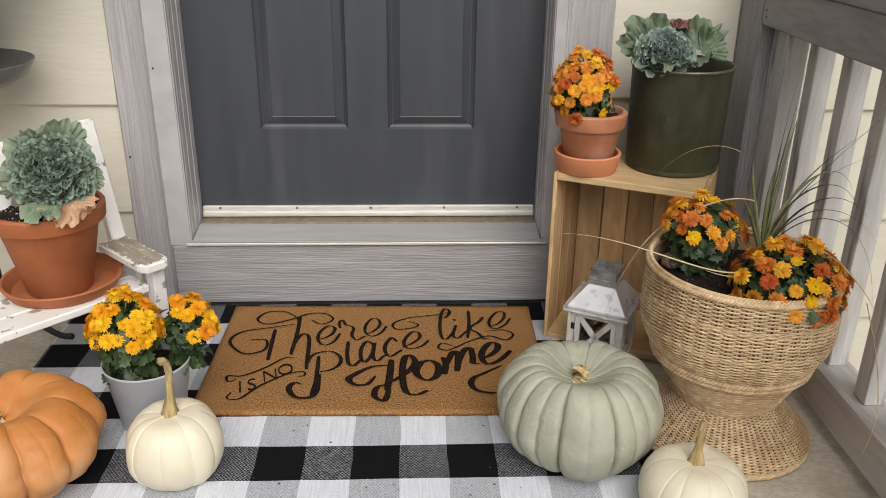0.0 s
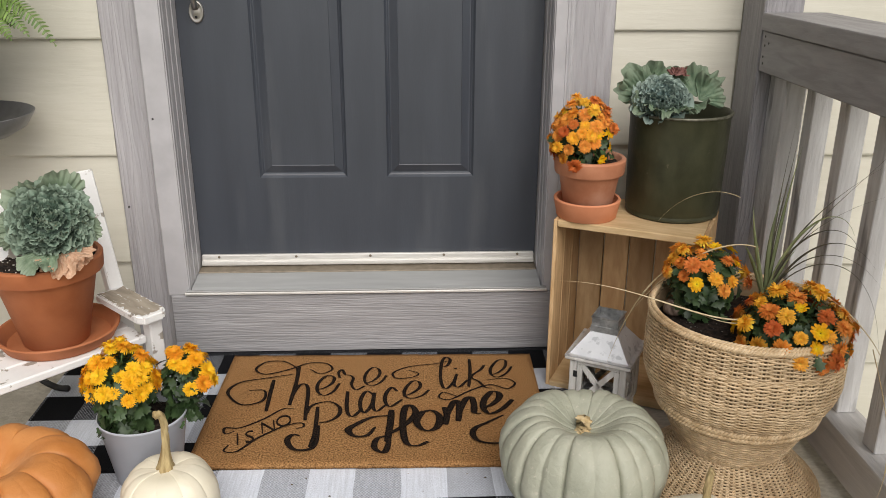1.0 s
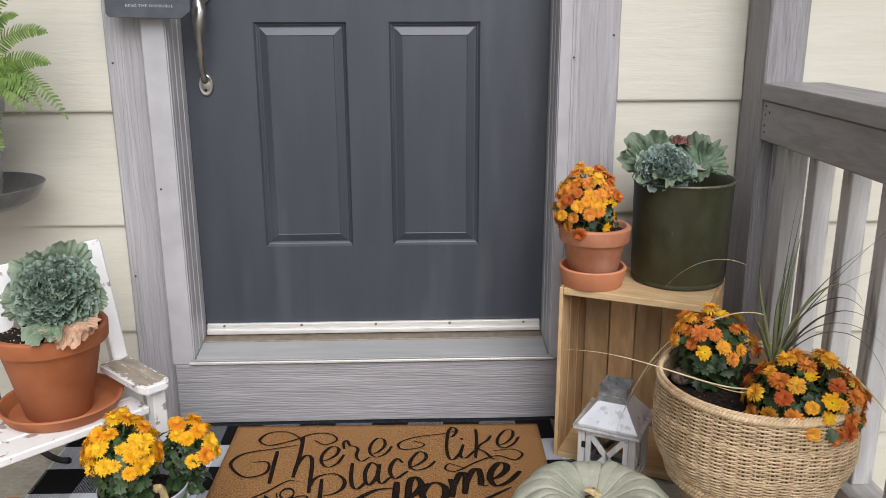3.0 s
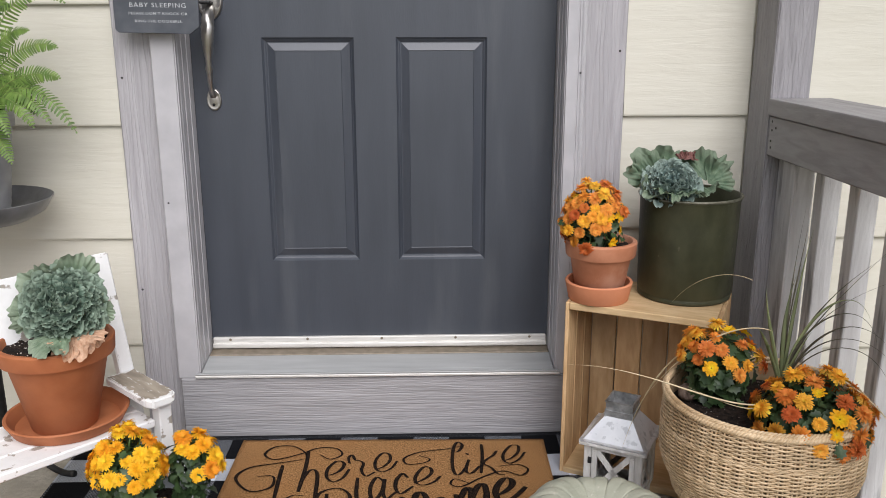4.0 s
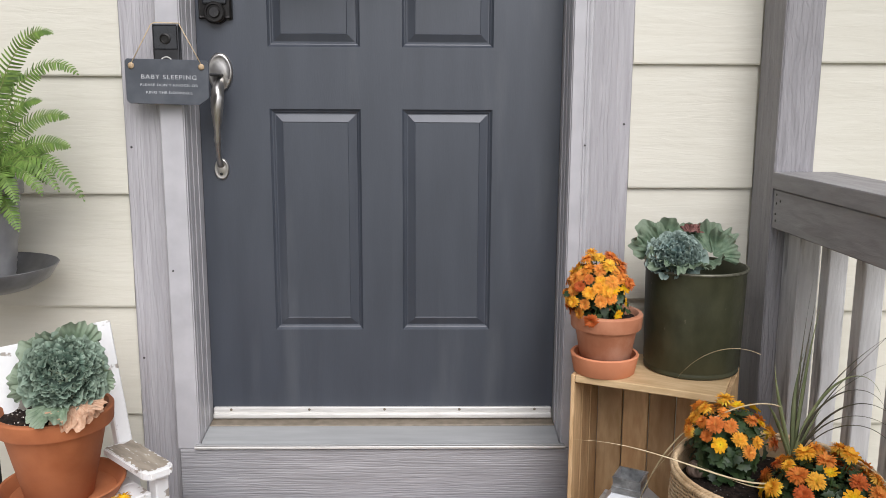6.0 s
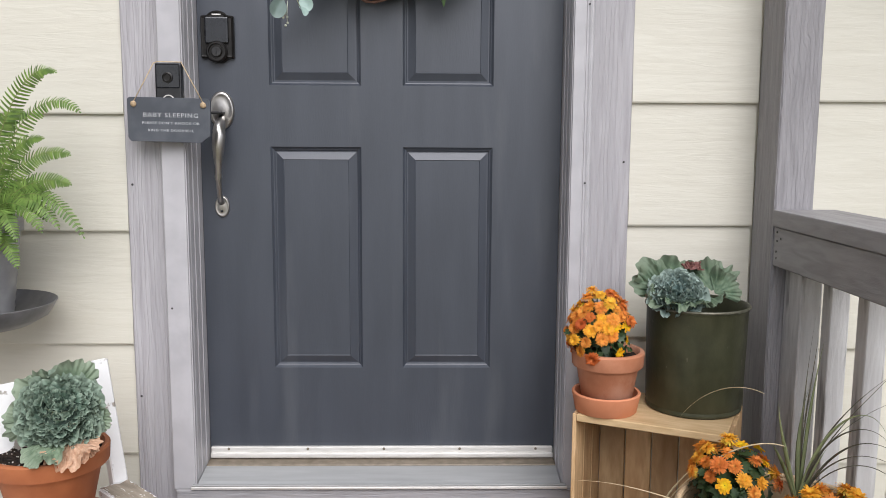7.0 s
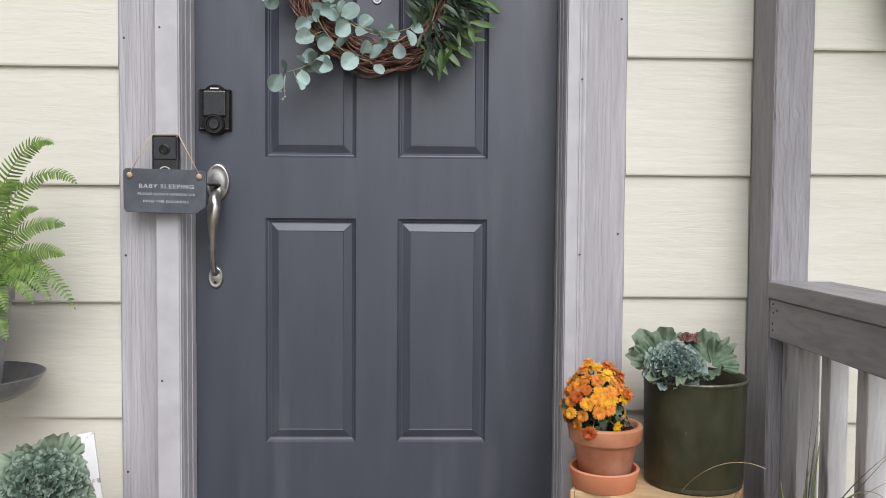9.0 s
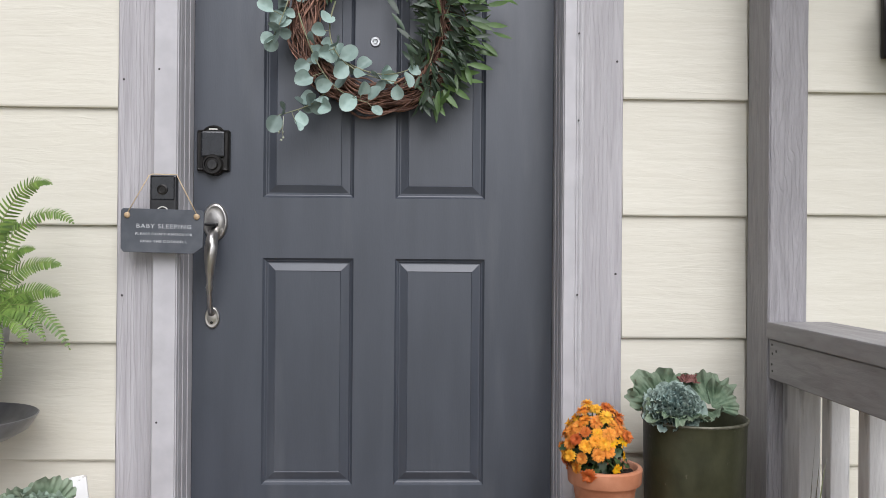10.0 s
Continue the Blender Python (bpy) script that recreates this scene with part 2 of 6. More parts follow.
PLAIN = [(.518, -.080), (.518, -.1235), (.5155, -.126)]
BEADED = [(.512, -.080), (.512, -.112), (.5095, -.1145), (.506, -.1145), (.505, -.119), (.501, -.1215), (.498, -.1195), (.497, -.1235), (.493, -.1245), (.4915, -.1225), (.4895, -.1225), (.4885, -.126)]
trim("door_frame_west", moulding(-1, PLAIN, .168, 2.34), M["smooth"], "grey painted door moulding and jamb")
trim("door_frame_east", moulding(1, BEADED, .168, 2.34), M["smooth"], "grey painted beaded door moulding and jamb")
trim("door_frame_head", box(-.53, .53, -.122, .05, 2.342, 2.40, .003), M["smooth"], "grey painted door head moulding")

# sill and threshold
sill = thing("door_sill", None, "grey painted sill with worn aluminium edge", "sill", kind="structure")
bm = bmesh.new()
prof = [(-.020, .1985), (-.116, .184), (-.130, .180), (-.130, .1755), (-.05, .1755), (-.0, .1755)]
a = [bm.verts.new((-.4565, y, z)) for y, z in prof]
b = [bm.verts.new((.4565, y, z)) for y, z in prof]
for i in range(6):
    bm.faces.new((a[i], a[(i + 1) % 6], b[(i + 1) % 6], b[i]))
bm.faces.new(a[::-1]), bm.faces.new(b)
bmesh.ops.recalc_face_normals(bm, faces=bm.faces)
part("sill_board", bm, M["sill"], sill)
part("edge_strip", box(-.472, .472, -.1405, -.1265, .1705, .1775, .0015), M["alu"], sill, "bright aluminium nosing")
part("edge_strip", box(-.470, .470, -.137, -.1265, .1785, .1815, .001), M["sill"], sill)
part("threshold", box(-.4565, .4565, -.046, -.004, -.004, .004, .002, m=pose(0, 0, .1985, 6, 0, 0)), M["bronze_sill"], sill, "brown metal threshold")
part("threshold_lip", box(-.4565, .4565, -.060, -.0465, -.003, .0015, .001, m=pose(0, 0, .1975, 7, 0, 0)), M["threshold_lip"], sill, "dull brown-grey metal lip")

# ---- the door ----
door = thing("door_1", None, "charcoal painted six-panel front door, closed", "door", kind="structure")
XB = [-.4555, -.281, -.051, .054, .283, .4555]
ZB = [.226, .446, 1.022, 1.175, 1.80, 1.915, 2.11, 2.29]
bm = bmesh.new()


def panel(bm, x0, x1, z0, z1):
    rings = [(0, 0), (.0055, .0065), (.008, .0075), (.011, .0105), (.0135, .0105), (.032, .003), (.0338, .0045), (.0355, .0045)]
    last = None
    for d, y in rings:
        cur = [bm.verts.new(v) for v in ((x0 + d, y, z0 + d), (x1 - d, y, z0 + d), (x1 - d, y, z1 - d), (x0 + d, y, z1 - d))]
        if last:
            for i in range(4):
                bm.faces.new((last[i], last[(i + 1) % 4], cur[(i + 1) % 4], cur[i]))
        last = cur
    bm.faces.new(last)


for i in range(5):
    for j in range(7):
        x0, x1, z0, z1 = XB[i], XB[i + 1], ZB[j], ZB[j + 1]
        if i in (1, 3) and j in (1, 3, 5):
            panel(bm, x0, x1, z0, z1)
        else:
            bm.faces.new([bm.verts.new(v) for v in ((x0, 0, z0), (x1, 0, z0), (x1, 0, z1), (x0, 0, z1))])
bmesh.ops.remove_doubles(bm, verts=bm.verts, dist=.0004)
x0, x1, z0, z1 = XB[0], XB[-1], ZB[0], ZB[-1]
fr = [(x0, 0, z0), (x1, 0, z0), (x1, 0, z1), (x0, 0, z1)]
fv = [bm.verts.new(v) for v in fr]
bv = [bm.verts.new((x, .044, z)) for x, _, z in fr]
for i in range(4):
    bm.faces.new((fv[(i + 1) % 4], fv[i], bv[i], bv[(i + 1) % 4]))
bm.faces.new(bv[::-1])
part("slab", bm, M["door"], door)
part("door_sweep", box(-.452, .452, -.012, -.0005, .2075, .2335, .002), M["alu"], door, "white aluminium sweep with screws")
part("sweep_lip", box(-.453, .453, -.018, -.004, .2045, .2190, .004, 2), M["alu"], door)
for x in (-.405, -.197, .004, .205, .407):
    me = lathe([(.0035, 0), (.0035, .0015), (.002, .0022), (0, .0022)], 12)
    part("screw", me, M["bronze_sill"], door, m=pose(x, -.0125, .2285, 90, 0, 0))
part("gasket", box(-.4575, -.4545, .002, .03, .226, 2.29, 0), M["rubber"], door)

# unseen slab added above the bay to keep light off its siding
eave = part("ceiling", box(.93, 3.2, -1.15, -.2, 2.45, 2.55, .004), M["siding_back"])
tagged(eave, "plain painted panel over the bay, unseen, added to shade it", "ceiling", kind="structure")

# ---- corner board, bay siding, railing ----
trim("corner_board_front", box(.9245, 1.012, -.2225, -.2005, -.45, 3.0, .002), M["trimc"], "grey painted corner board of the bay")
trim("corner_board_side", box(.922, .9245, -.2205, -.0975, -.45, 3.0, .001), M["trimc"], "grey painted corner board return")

rail = thing("porch_railing", None, "grey painted wooden porch railing with square balusters", "railing", kind="structure")
part("cap_rail", box(.918, 1.066, -2.2, -.2235, .8480, .8865, .003, 2), M["rail"], rail)
part("top_rail", box(.9245, .9840, -2.2, -.2235, .7550, .8470, .003), M["rail"], rail)
part("bottom_rail", box(.960, 1.040, -2.2, -.2235, .030, .125, .004, 2), M["rail_low"], rail)
bal_me = mesh_of(box(-.0205, .0205, -.0212, .0212, .1255, .8475, .002))
for k in range(1, 12):
    part("baluster", bal_me, M["baluster"], rail, m=pose(1.0058 + .0015 * math.sin(k * 7), -.2230 - .1485 * k, 0, 0, 0, 2 * math.sin(k * 5)))
part("end_post", box(.9555, 1.0035, -.3135, -.2240, .1255, .8475, .003), M["baluster"], rail)

# ---- rug and mat ----
def rug_material():
    m = mat("buffalo_check_weave", (.9, .9, .9), (1, 1, 1), 260, .95, bump=.5, bscale=420, spec=.1)
    n, l = m.node_tree.nodes, m.node_tree.links
    tc = n.new("ShaderNodeTexCoord")
    sp = n.new("ShaderNodeSeparateXYZ")
    wob = n.new("ShaderNodeTexNoise")
    wob.inputs["Scale"].default_value = 9
    l.new(tc.outputs["Object"], wob.inputs["Vector"])
    add = n.new("ShaderNodeVectorMath")
    add.operation = "MULTIPLY_ADD"
    add.inputs[1].default_value = (.008, .006, 0)
    l.new(wob.outputs["Color"], add.inputs[0])
    l.new(tc.outputs["Object"], add.inputs[2])
    l.new(add.outputs[0], sp.inputs[0])

    def op(kind, a, b=None, c=None):
        x = n.new("ShaderNodeMath")
        x.operation = kind
        for i, v in enumerate((a, b, c)):
            if v is None:
                continue
            if isinstance(v, (int, float)):
                x.inputs[i].default_value = v
            else:
                l.new(v, x.inputs[i])
        return x.outputs[0]

    def stripe(co, off, w):
        return op("LESS_THAN", op("FRACT", op("MULTIPLY", op("ADD", co, off), 1 / (2 * w))), .5)

    dx = stripe(sp.outputs[0], .0095 + .0942 * 40 - .0075, .0942)
    dy = stripe(sp.outputs[1], .8805 + .1045 * 40 - .003, .1045)
    dy = op("MAXIMUM", dy, op("GREATER_THAN", sp.outputs[1], -.150))   # dark hem along the door side
    # salt-and-pepper yarns where a dark band crosses a pale one
    ch = n.new("ShaderNodeTexNoise")
    ch.inputs["Scale"].default_value, ch.inputs["Detail"].default_value = 420, 2
    mp = n.new("ShaderNodeMapping")
    mp.inputs["Scale"].default_value = (.55, 1.2, 1)
    l.new(tc.outputs["Object"], mp.inputs[0])
    l.new(mp.outputs[0], ch.inputs["Vector"])
    flat = n.new("ShaderNodeSeparateXYZ")
    l.new(tc.outputs["Object"], flat.inputs[0])
    yarn = op("MULTIPLY", op("SINE", op("MULTIPLY", flat.outputs[0], 2 * math.pi / .0066)), op("SINE", op("MULTIPLY", flat.outputs[1], 2 * math.pi / .0084)))
    pep = op("ADD", op("MULTIPLY_ADD", op("SUBTRACT", ch.outputs["Fac"], .5), 2.4, .45), op("MULTIPLY", yarn, .45))
    rib = n.new("ShaderNodeTexNoise")
    rib.inputs["Scale"].default_value = 240
    lay = n.new("ShaderNodeMapping")
    lay.inputs["Scale"].default_value = (1, .05, 1)
    l.new(tc.outputs["Object"], lay.inputs[0])
    l.new(lay.outputs[0], rib.inputs["Vector"])
    light_x = op("SUBTRACT", 1, dx)
    light_y = op("SUBTRACT", 1, dy)
    both = op("MULTIPLY", light_x, light_y)
    none = op("MULTIPLY", dx, dy)
    a = op("MULTIPLY", dx, light_y)      # dark column in a pale row: light grey
    b = op("MULTIPLY", light_x, dy)      # pale column in a dark row: dark tweed
    pc = op("MINIMUM", op("MAXIMUM", pep, 0), 1)
    va = op("MULTIPLY_ADD", pc, .24, op("MULTIPLY_ADD", rib.outputs["Fac"], .2, .28))
    vb = op("MULTIPLY_ADD", op("POWER", pc, 1.6), .34, .012)
    v = op("ADD", op("ADD", op("MULTIPLY", both, op("MULTIPLY_ADD", rib.outputs["Fac"], .34, .60)), op("MULTIPLY", none, .008)), op("ADD", op("MULTIPLY", a, va), op("MULTIPLY", b, vb)))
    hem = op("GREATER_THAN", sp.outputs[1], -.150)
    v = op("ADD", op("MULTIPLY", v, op("SUBTRACT", 1, hem)), op("MULTIPLY", hem, op("MULTIPLY_ADD", op("POWER", pc, 4), .10, .010)))
    cb = n.new("ShaderNodeCombineColor")
    l.new(op("MULTIPLY", v, .95), cb.inputs[0])
    l.new(v, cb.inputs[1])
    l.new(op("MULTIPLY_ADD", v, 1.10, .001), cb.inputs[2])
    bs = n["Principled BSDF"]
    old = bs.inputs["Base Color"].links[0].from_socket
    x = n.new("ShaderNodeMix")
    x.data_type, x.blend_type = "RGBA", "MULTIPLY"
    x.inputs[0].default_value = 1
    l.new(cb.outputs[0], x.inputs[6])
    l.new(old, x.inputs[7])
    l.new(x.outputs[2], bs.inputs["Base Color"])
    return m


M["rug"] = rug_material()


def sheet(x0, x1, y0, y1, nx, ny, h, thick):
    """A closed slab whose top height is h(x, y)."""
    v, f = [], []
    for j in range(ny + 1):
        for i in range(nx + 1):
            x, y = x0 + (x1 - x0) * i / nx, y0 + (y1 - y0) * j / ny
            v.append((x, y, h(x, y)))
    k = len(v)
    v += [(x, y, z - thick) for x, y, z in v]
    w = nx + 1
    for j in range(ny):
        for i in range(nx):
            a = j * w + i
            f.append((a, a + 1, a + w + 1, a + w))
            f.append((k + a, k + a + w, k + a + w + 1, k + a + 1))
    for i in range(nx):
        f.append((i + 1, i, k + i, k + i + 1))
        a = ny * w + i
        f.append((a, a + 1, k + a + 1, k + a))
    for j in range(ny):
        a = j * w
        f.append((a, a + w, k + a + w, k + a))
        a = j * w + nx
        f.append((a + w, a, k + a, k + a + w))
    return raw(v, f, True)


RUG_W, RUG_E = -.765, .612
rug = part("rug", sheet(RUG_W, RUG_E, -1.32, -.1355, 120, 80, lambda x, y: .004 + .0015 * math.sin(9 * x + 3 * y) * math.sin(7 * y) + .002 * max(0, (y + .15) / .015) ** 2 * (.5 + .5 * math.sin(11 * x)), .0035), M["rug"])
tagged(rug, "black and white buffalo check woven rug on the porch floor", "rug")

M["crumb"] = mat("dry_leaf_crumbs", (.05, .035, .02), (.16, .11, .06), 90, .9, bump=.2, isl=.5)
rnd = random.Random(41)
v, f = [], []
for _ in range(34):
    x, y, r = rnd.uniform(-.42, .34), rnd.uniform(-1.0, -.69), rnd.uniform(.0008, .0022)
    b = len(v)
    for k in range(5):
        a = 1.2566 * k + rnd.uniform(-.4, .4)
        v.append((x + r * 1.6 * math.cos(a), y + r * math.sin(a), .0055))
    v.append((x, y, .0062 + r * .8))
    f += [(b + k, b + (k + 1) % 5, b + 5) for k in range(5)] + [tuple(b + k for k in reversed(range(5)))]
tagged(part("leaf_crumbs", raw(v, f), M["crumb"]), "tiny dry leaf crumbs scattered on the rug", "debris", kind="stuff")

# coir mat with painted script
M["coir"] = mat("coir_fibre", (.11, .052, .018), (.55, .295, .12), 260, .95, bump=1, c3=(.34, .155, .055), s3=10, amt3=.35, bscale=360, spec=.1, lo=.30, hi=.70)
M["coir_ink"] = mat("black_stencil_paint", (.006, .005, .005), (.085, .045, .022), 330, .95, bump=1, bscale=360, spec=.1, lo=.45, hi=.85)
MAT = pose(.0335, -.4335, .0055, 0, 0, -1.1)
doormat = thing("doormat", MAT, "brown coir doormat with black painted script lettering", "doormat")
part("coir_pad", sheet(-.386, .386, -.243, .243, 60, 40, lambda x, y: .0115 + .0012 * noise.noise(Vector((x * 60, y * 60, 0))), .011), M["coir"], doormat)

# ---- turned pots ----
M["terra"] = mat("terracotta", (.34, .106, .036), (.42, .142, .052), 16, .75, bump=.12, c3=(.44, .165, .075), s3=5, amt3=.5, bscale=140)
M["terra_pale"] = mat("pale_new_terracotta", (.61, .225, .105), (.69, .28, .14), 12, .75, bump=.1, bscale=150, c3=(.5, .18, .09), s3=4, amt3=.4)
M["terra_old"] = mat("weathered_terracotta", (.41, .155, .075), (.53, .23, .125), 14, .78, bump=.14, c3=(.60, .38, .28), s3=7, amt3=.6, bscale=140)
M["soil"] = mat("potting_soil", (.008, .006, .005), (.032, .022, .016), 120, .95, bump=1, bscale=200, c3=(.5, .47, .43), s3=190, lo3=.69, hi3=.71, amt3=.9, spec=.2)
M["olive"] = mat("olive_drab_metal", (.036, .038, .019), (.058, .060, .032), 9, .46, .15, bump=.14, stretch=(3, 3, 2), c3=(.17, .16, .11), s3=16, amt3=.6, lo3=.68, hi3=.74, bscale=40, spec=.4)
M["pail"] = mat("grey_painted_pail", (.42, .44, .485), (.49, .51, .56), 8, .5, bump=.06, c3=(.37, .39, .43), s3=5)
M["galv"] = mat("galvanised_pot", (.27, .27, .275), (.38, .38, .385), 14, .45, .4, bump=.1, c3=(.15, .15, .155), s3=6)
M["iron"] = mat("dark_iron", (.018, .018, .019), (.045, .044, .043), 40, .55, .4, bump=.2, bscale=90)
M["tray"] = mat("dark_grey_metal_tray", (.15, .15, .155), (.23, .23, .235), 18, .38, .5, bump=.1, c3=(.13, .12, .11), s3=6)


def soil_disc(r, z):
    """Crumbly uneven soil."""
    v, f = [], []
    nr, na = 12, 56
    for i in range(nr + 1):
        for k in range(na):
            a = 2 * math.pi * k / na
            q = r * (1 - i / nr * .995)
            x, y = q * math.cos(a), q * math.sin(a)
            h = .006 * noise.noise(Vector((x * 70, y * 70, z * 9 + r * 50))) + .004 * noise.noise(Vector((x * 190, y * 190, r * 90)))
            v.append((x, y, z + .006 * (i / nr) + (h if i else 0)))
    for i in range(nr):
        for k in range(na):
            k2 = (k + 1) % na
            f.append((i * na + k, i * na + k2, (i + 1) * na + k2, (i + 1) * na + k))
    f.append(tuple(nr * na + k for k in range(na)))
    return raw(v, f)


def terracotta(name, m, r1, r0, h, rim_h, mt, label, category="flower pot"):
    ob = thing(name, m, label, category)
    rr = r1 * .925
    zr = h - rim_h
    rk = r0 + (rr - r0) * zr / h
    part("pot_body", sharp(lathe([(0, .001), (r0 - .004, 0), (r0, .004), (rk, zr), (rk + .001, zr + .001), (r1 - .004, zr), (r1 - .002, zr + .003), (r1, h - .004), (r1 - .003, h), (r1 - .010, h), (r1 - .013, h - .004), (r0, .02), (0, .015)], 72), 40), mt, ob)
    part("soil", soil_disc(rr - .006, h - rim_h * .45), M["soil"], ob)
    return ob


def saucer(m, r, h, mt, label):
    ob = part("saucer", sharp(lathe([(0, 0), (r * .86, 0), (r * .89, .002), (r, h - .003), (r - .002, h), (r - .007, h - .001), (r * .86 - .004, .006), (0, .005)], 72), 40), mt)
    ob.matrix_basis = m
    return tagged(ob, label, "saucer")


# ---- pumpkins ----
def pumpkin_mat(name, c1, c2, c3, scale=14, rough=.5, amt=.5, bump=.3, s3=9, lo3=.48, hi3=.68):
    return mat(name, c1, c2, scale, rough, bump=bump, c3=c3, s3=s3, amt3=amt, bscale=75, dist=.6, lo3=lo3, hi3=hi3)


M["p_orange"] = pumpkin_mat("orange_pumpkin_skin", (.49, .180, .042), (.62, .265, .078), (.60, .37, .21), 11, .58, .55)
M["p_green"] = pumpkin_mat("grey_green_pumpkin_skin", (.315, .325, .250), (.43, .43, .34), (.54, .51, .42), 10, .58, .6, .55, 95, .64, .70)
M["p_white"] = pumpkin_mat("ivory_pumpkin_skin", (.72, .66, .51), (.78, .72, .58), (.74, .62, .42), 7, .45, .35, .10)
M["p_stem"] = mat("dry_pumpkin_stem", (.28, .20, .085), (.52, .40, .20), 40, .8, bump=.5, stretch=(3, 3, .6), bscale=90)
M["p_stem_pale"] = mat("corky_pumpkin_stem", (.55, .40, .20), (.70, .55, .32), 70, .85, bump=.8, bscale=130)


def pumpkin(name, m, R, H, ribs, depth, mt, label, stem, seat, power=.85, seed=0, crease=.5, round_=2.6, sub=0.0, bumpy=0.0, uneven=.12):
    """Lobed body with creases between the lobes; seat is the height at which the stem sits in its hollow."""
    rnd = random.Random(seed)
    ob = thing(name, m, label, "pumpkin")
    stops = [0, .015, .04, .08, .14, .24, .36, .44, .475, .50, .525, .56, .64, .76, .86, .92, .96, .985]
    nv = 52
    step = 2 * math.pi / ribs
    edges = [k * step + rnd.uniform(-uneven, uneven) * step * (k > 0) for k in range(ribs)] + [2 * math.pi]
    amp = [rnd.uniform(.75, 1.2) for _ in range(ribs)]
    size = [1 + rnd.uniform(-.03, .03) * bumpy for _ in range(ribs)]
    cols = [(k, f) for k in range(ribs) for f in stops]
    nu = len(cols)
    verts, faces = [], []
    hollow = H - seat
    for j in range(nv + 1):
        th = math.pi * j / nv
        s, c = max(0.0, math.sin(th)), math.cos(th)
        for k, f in cols:
            w = abs(2 * f - 1)
            ang = edges[k] + (edges[k + 1] - edges[k]) * f
            side = Vector((math.cos(ang), math.sin(ang), c * 1.1))
            fade = .30 + .70 * min(1, s * 1.6)
            lobe = (1 - crease) * w ** round_ + crease * w ** 15
            blend = size[k] if f > .5 else size[k] * (.5 + f) + size[k - 1] * (.5 - f)
            g = 1 - (depth * amp[k] * lobe + sub * amp[k - 1] * math.exp(-((f - .5) / .055) ** 2)) * fade + (blend - 1)
            g += .016 * bumpy * noise.noise(side * 2.1 + Vector((seed, 0, 0))) + .006 * bumpy * noise.noise(side * 6 + Vector((0, seed, 0)))
            r = R * (s ** power) * g
            if c > 0:
                z = H / 2 + H / 2 * c - hollow * math.exp(-(s / .36) ** 2)
            else:
                z = H / 2 + H / 2 * c * (1 - .16 * math.exp(-(s / .36) ** 2))
            z += (g - 1) * .55 * c * H / 2
            wave = .010 * bumpy * noise.noise(Vector((ang * 2, c * 3, seed + 9)))
            verts.append((r * math.cos(ang + wave), r * math.sin(ang + wave), z - .07 * H))
    for j in range(nv):
        for i in range(nu):
            a, b = j * nu + i, j * nu + (i + 1) % nu
            faces.append((a, a + nu, b + nu, b))
    part("flesh", raw(verts, faces, True), mt, ob)
    pts, rad, smat, lab = stem(seat - .07 * H)
    sv, sf = [], []
    n = 20
    for i, (p, r) in enumerate(zip(pts, rad)):
        d = (Vector(pts[min(i + 1, len(pts) - 1)]) - Vector(pts[max(i - 1, 0)])).normalized()
        q = d.to_track_quat("Z", "Y")
        for k in range(n):
            a = 2 * math.pi * k / n + i * .06
            rr = r * (1 + .16 * math.cos(5 * a))
            sv.append(Vector(p) + q @ Vector((rr * math.cos(a), rr * math.sin(a), 0)))
    for i in range(len(pts) - 1):
        for k in range(n):
            sf.append((i * n + k, i * n + (k + 1) % n, (i + 1) * n + (k + 1) % n, (i + 1) * n + k))
    sf.append(tuple((len(pts) - 1) * n + k for k in range(n)))
    part("stem", raw(sv, sf, True), smat, ob, lab)
    return ob


def long_stem(lean, height, bulge):
    """A tall dry stem whose tip hooks over; bulge bows its upper half to the east."""
    def make(h):
        pts = bez((0, 0, h - .004), (bulge * .3, lean[1] * .1, h + height * .45), (bulge * 1.3, lean[1] * .3, h + height * .98), (lean[0] - .010 * (bulge > 0), lean[1], h + height), 14)
        rad = [.0165 - .0095 * min(1, i / 3.5) ** .7 - .0015 * i / 14 + (.0014 if i > 12 else 0) for i in range(15)]
        return pts, rad, M["p_stem"], "dry curved stem"
    return make


def stub_stem(size):
    """A corky broken stump."""
    def make(h):
        rnd = random.Random(int(size * 100))
        pts = [(rnd.uniform(-.0015, .0015), rnd.uniform(-.0015, .0015), h + size * z) for z in (-.012, -.002, .006, .012, .018, .023, .027, .029)]
        rad = [size * r * rnd.uniform(.88, 1.12) for r in (.028, .020, .0145, .0135, .0145, .0135, .0100, .004)]
        return pts, rad, M["p_stem_pale"], "pale corky stump of a stem"
    return make


pumpkin("pumpkin", pose(.4375, -.7986, .004, 0, 0, 32), .1600, .240, 10, .125, M["p_green"], "large grey-green ribbed heirloom pumpkin on the rug", stub_stem(1.0), .180, seed=3, crease=.78, sub=.030, bumpy=1.6, uneven=.07)
pumpkin("pumpkin", pose(-.3341, -.8534, .004, 0, 0, 40), .0895, .157, 11, .024, M["p_white"], "small ivory white pumpkin with long stem on the rug", long_stem((-.002, -.014), .121, .012), .147, power=.72, seed=5, crease=0, round_=3, bumpy=1.0, uneven=.2)
pumpkin("pumpkin", pose(.6078, -.9959, .0, 0, 0, 10), .094, .143, 11, .026, M["p_white"], "small ivory white pumpkin beside the wicker planter", long_stem((.004, -.004), .088, -.002), .133, power=.75, seed=8, crease=0, round_=3, bumpy=.8, uneven=.2)
pumpkin("pumpkin", pose(-.648, -.856, .004, 0, 0, 10), .180, .206, 11, .15, M["p_orange"], "large orange ribbed pumpkin on the rug", stub_stem(.62), .138, seed=11, crease=.35, round_=2.4, sub=.006, bumpy=2.4)

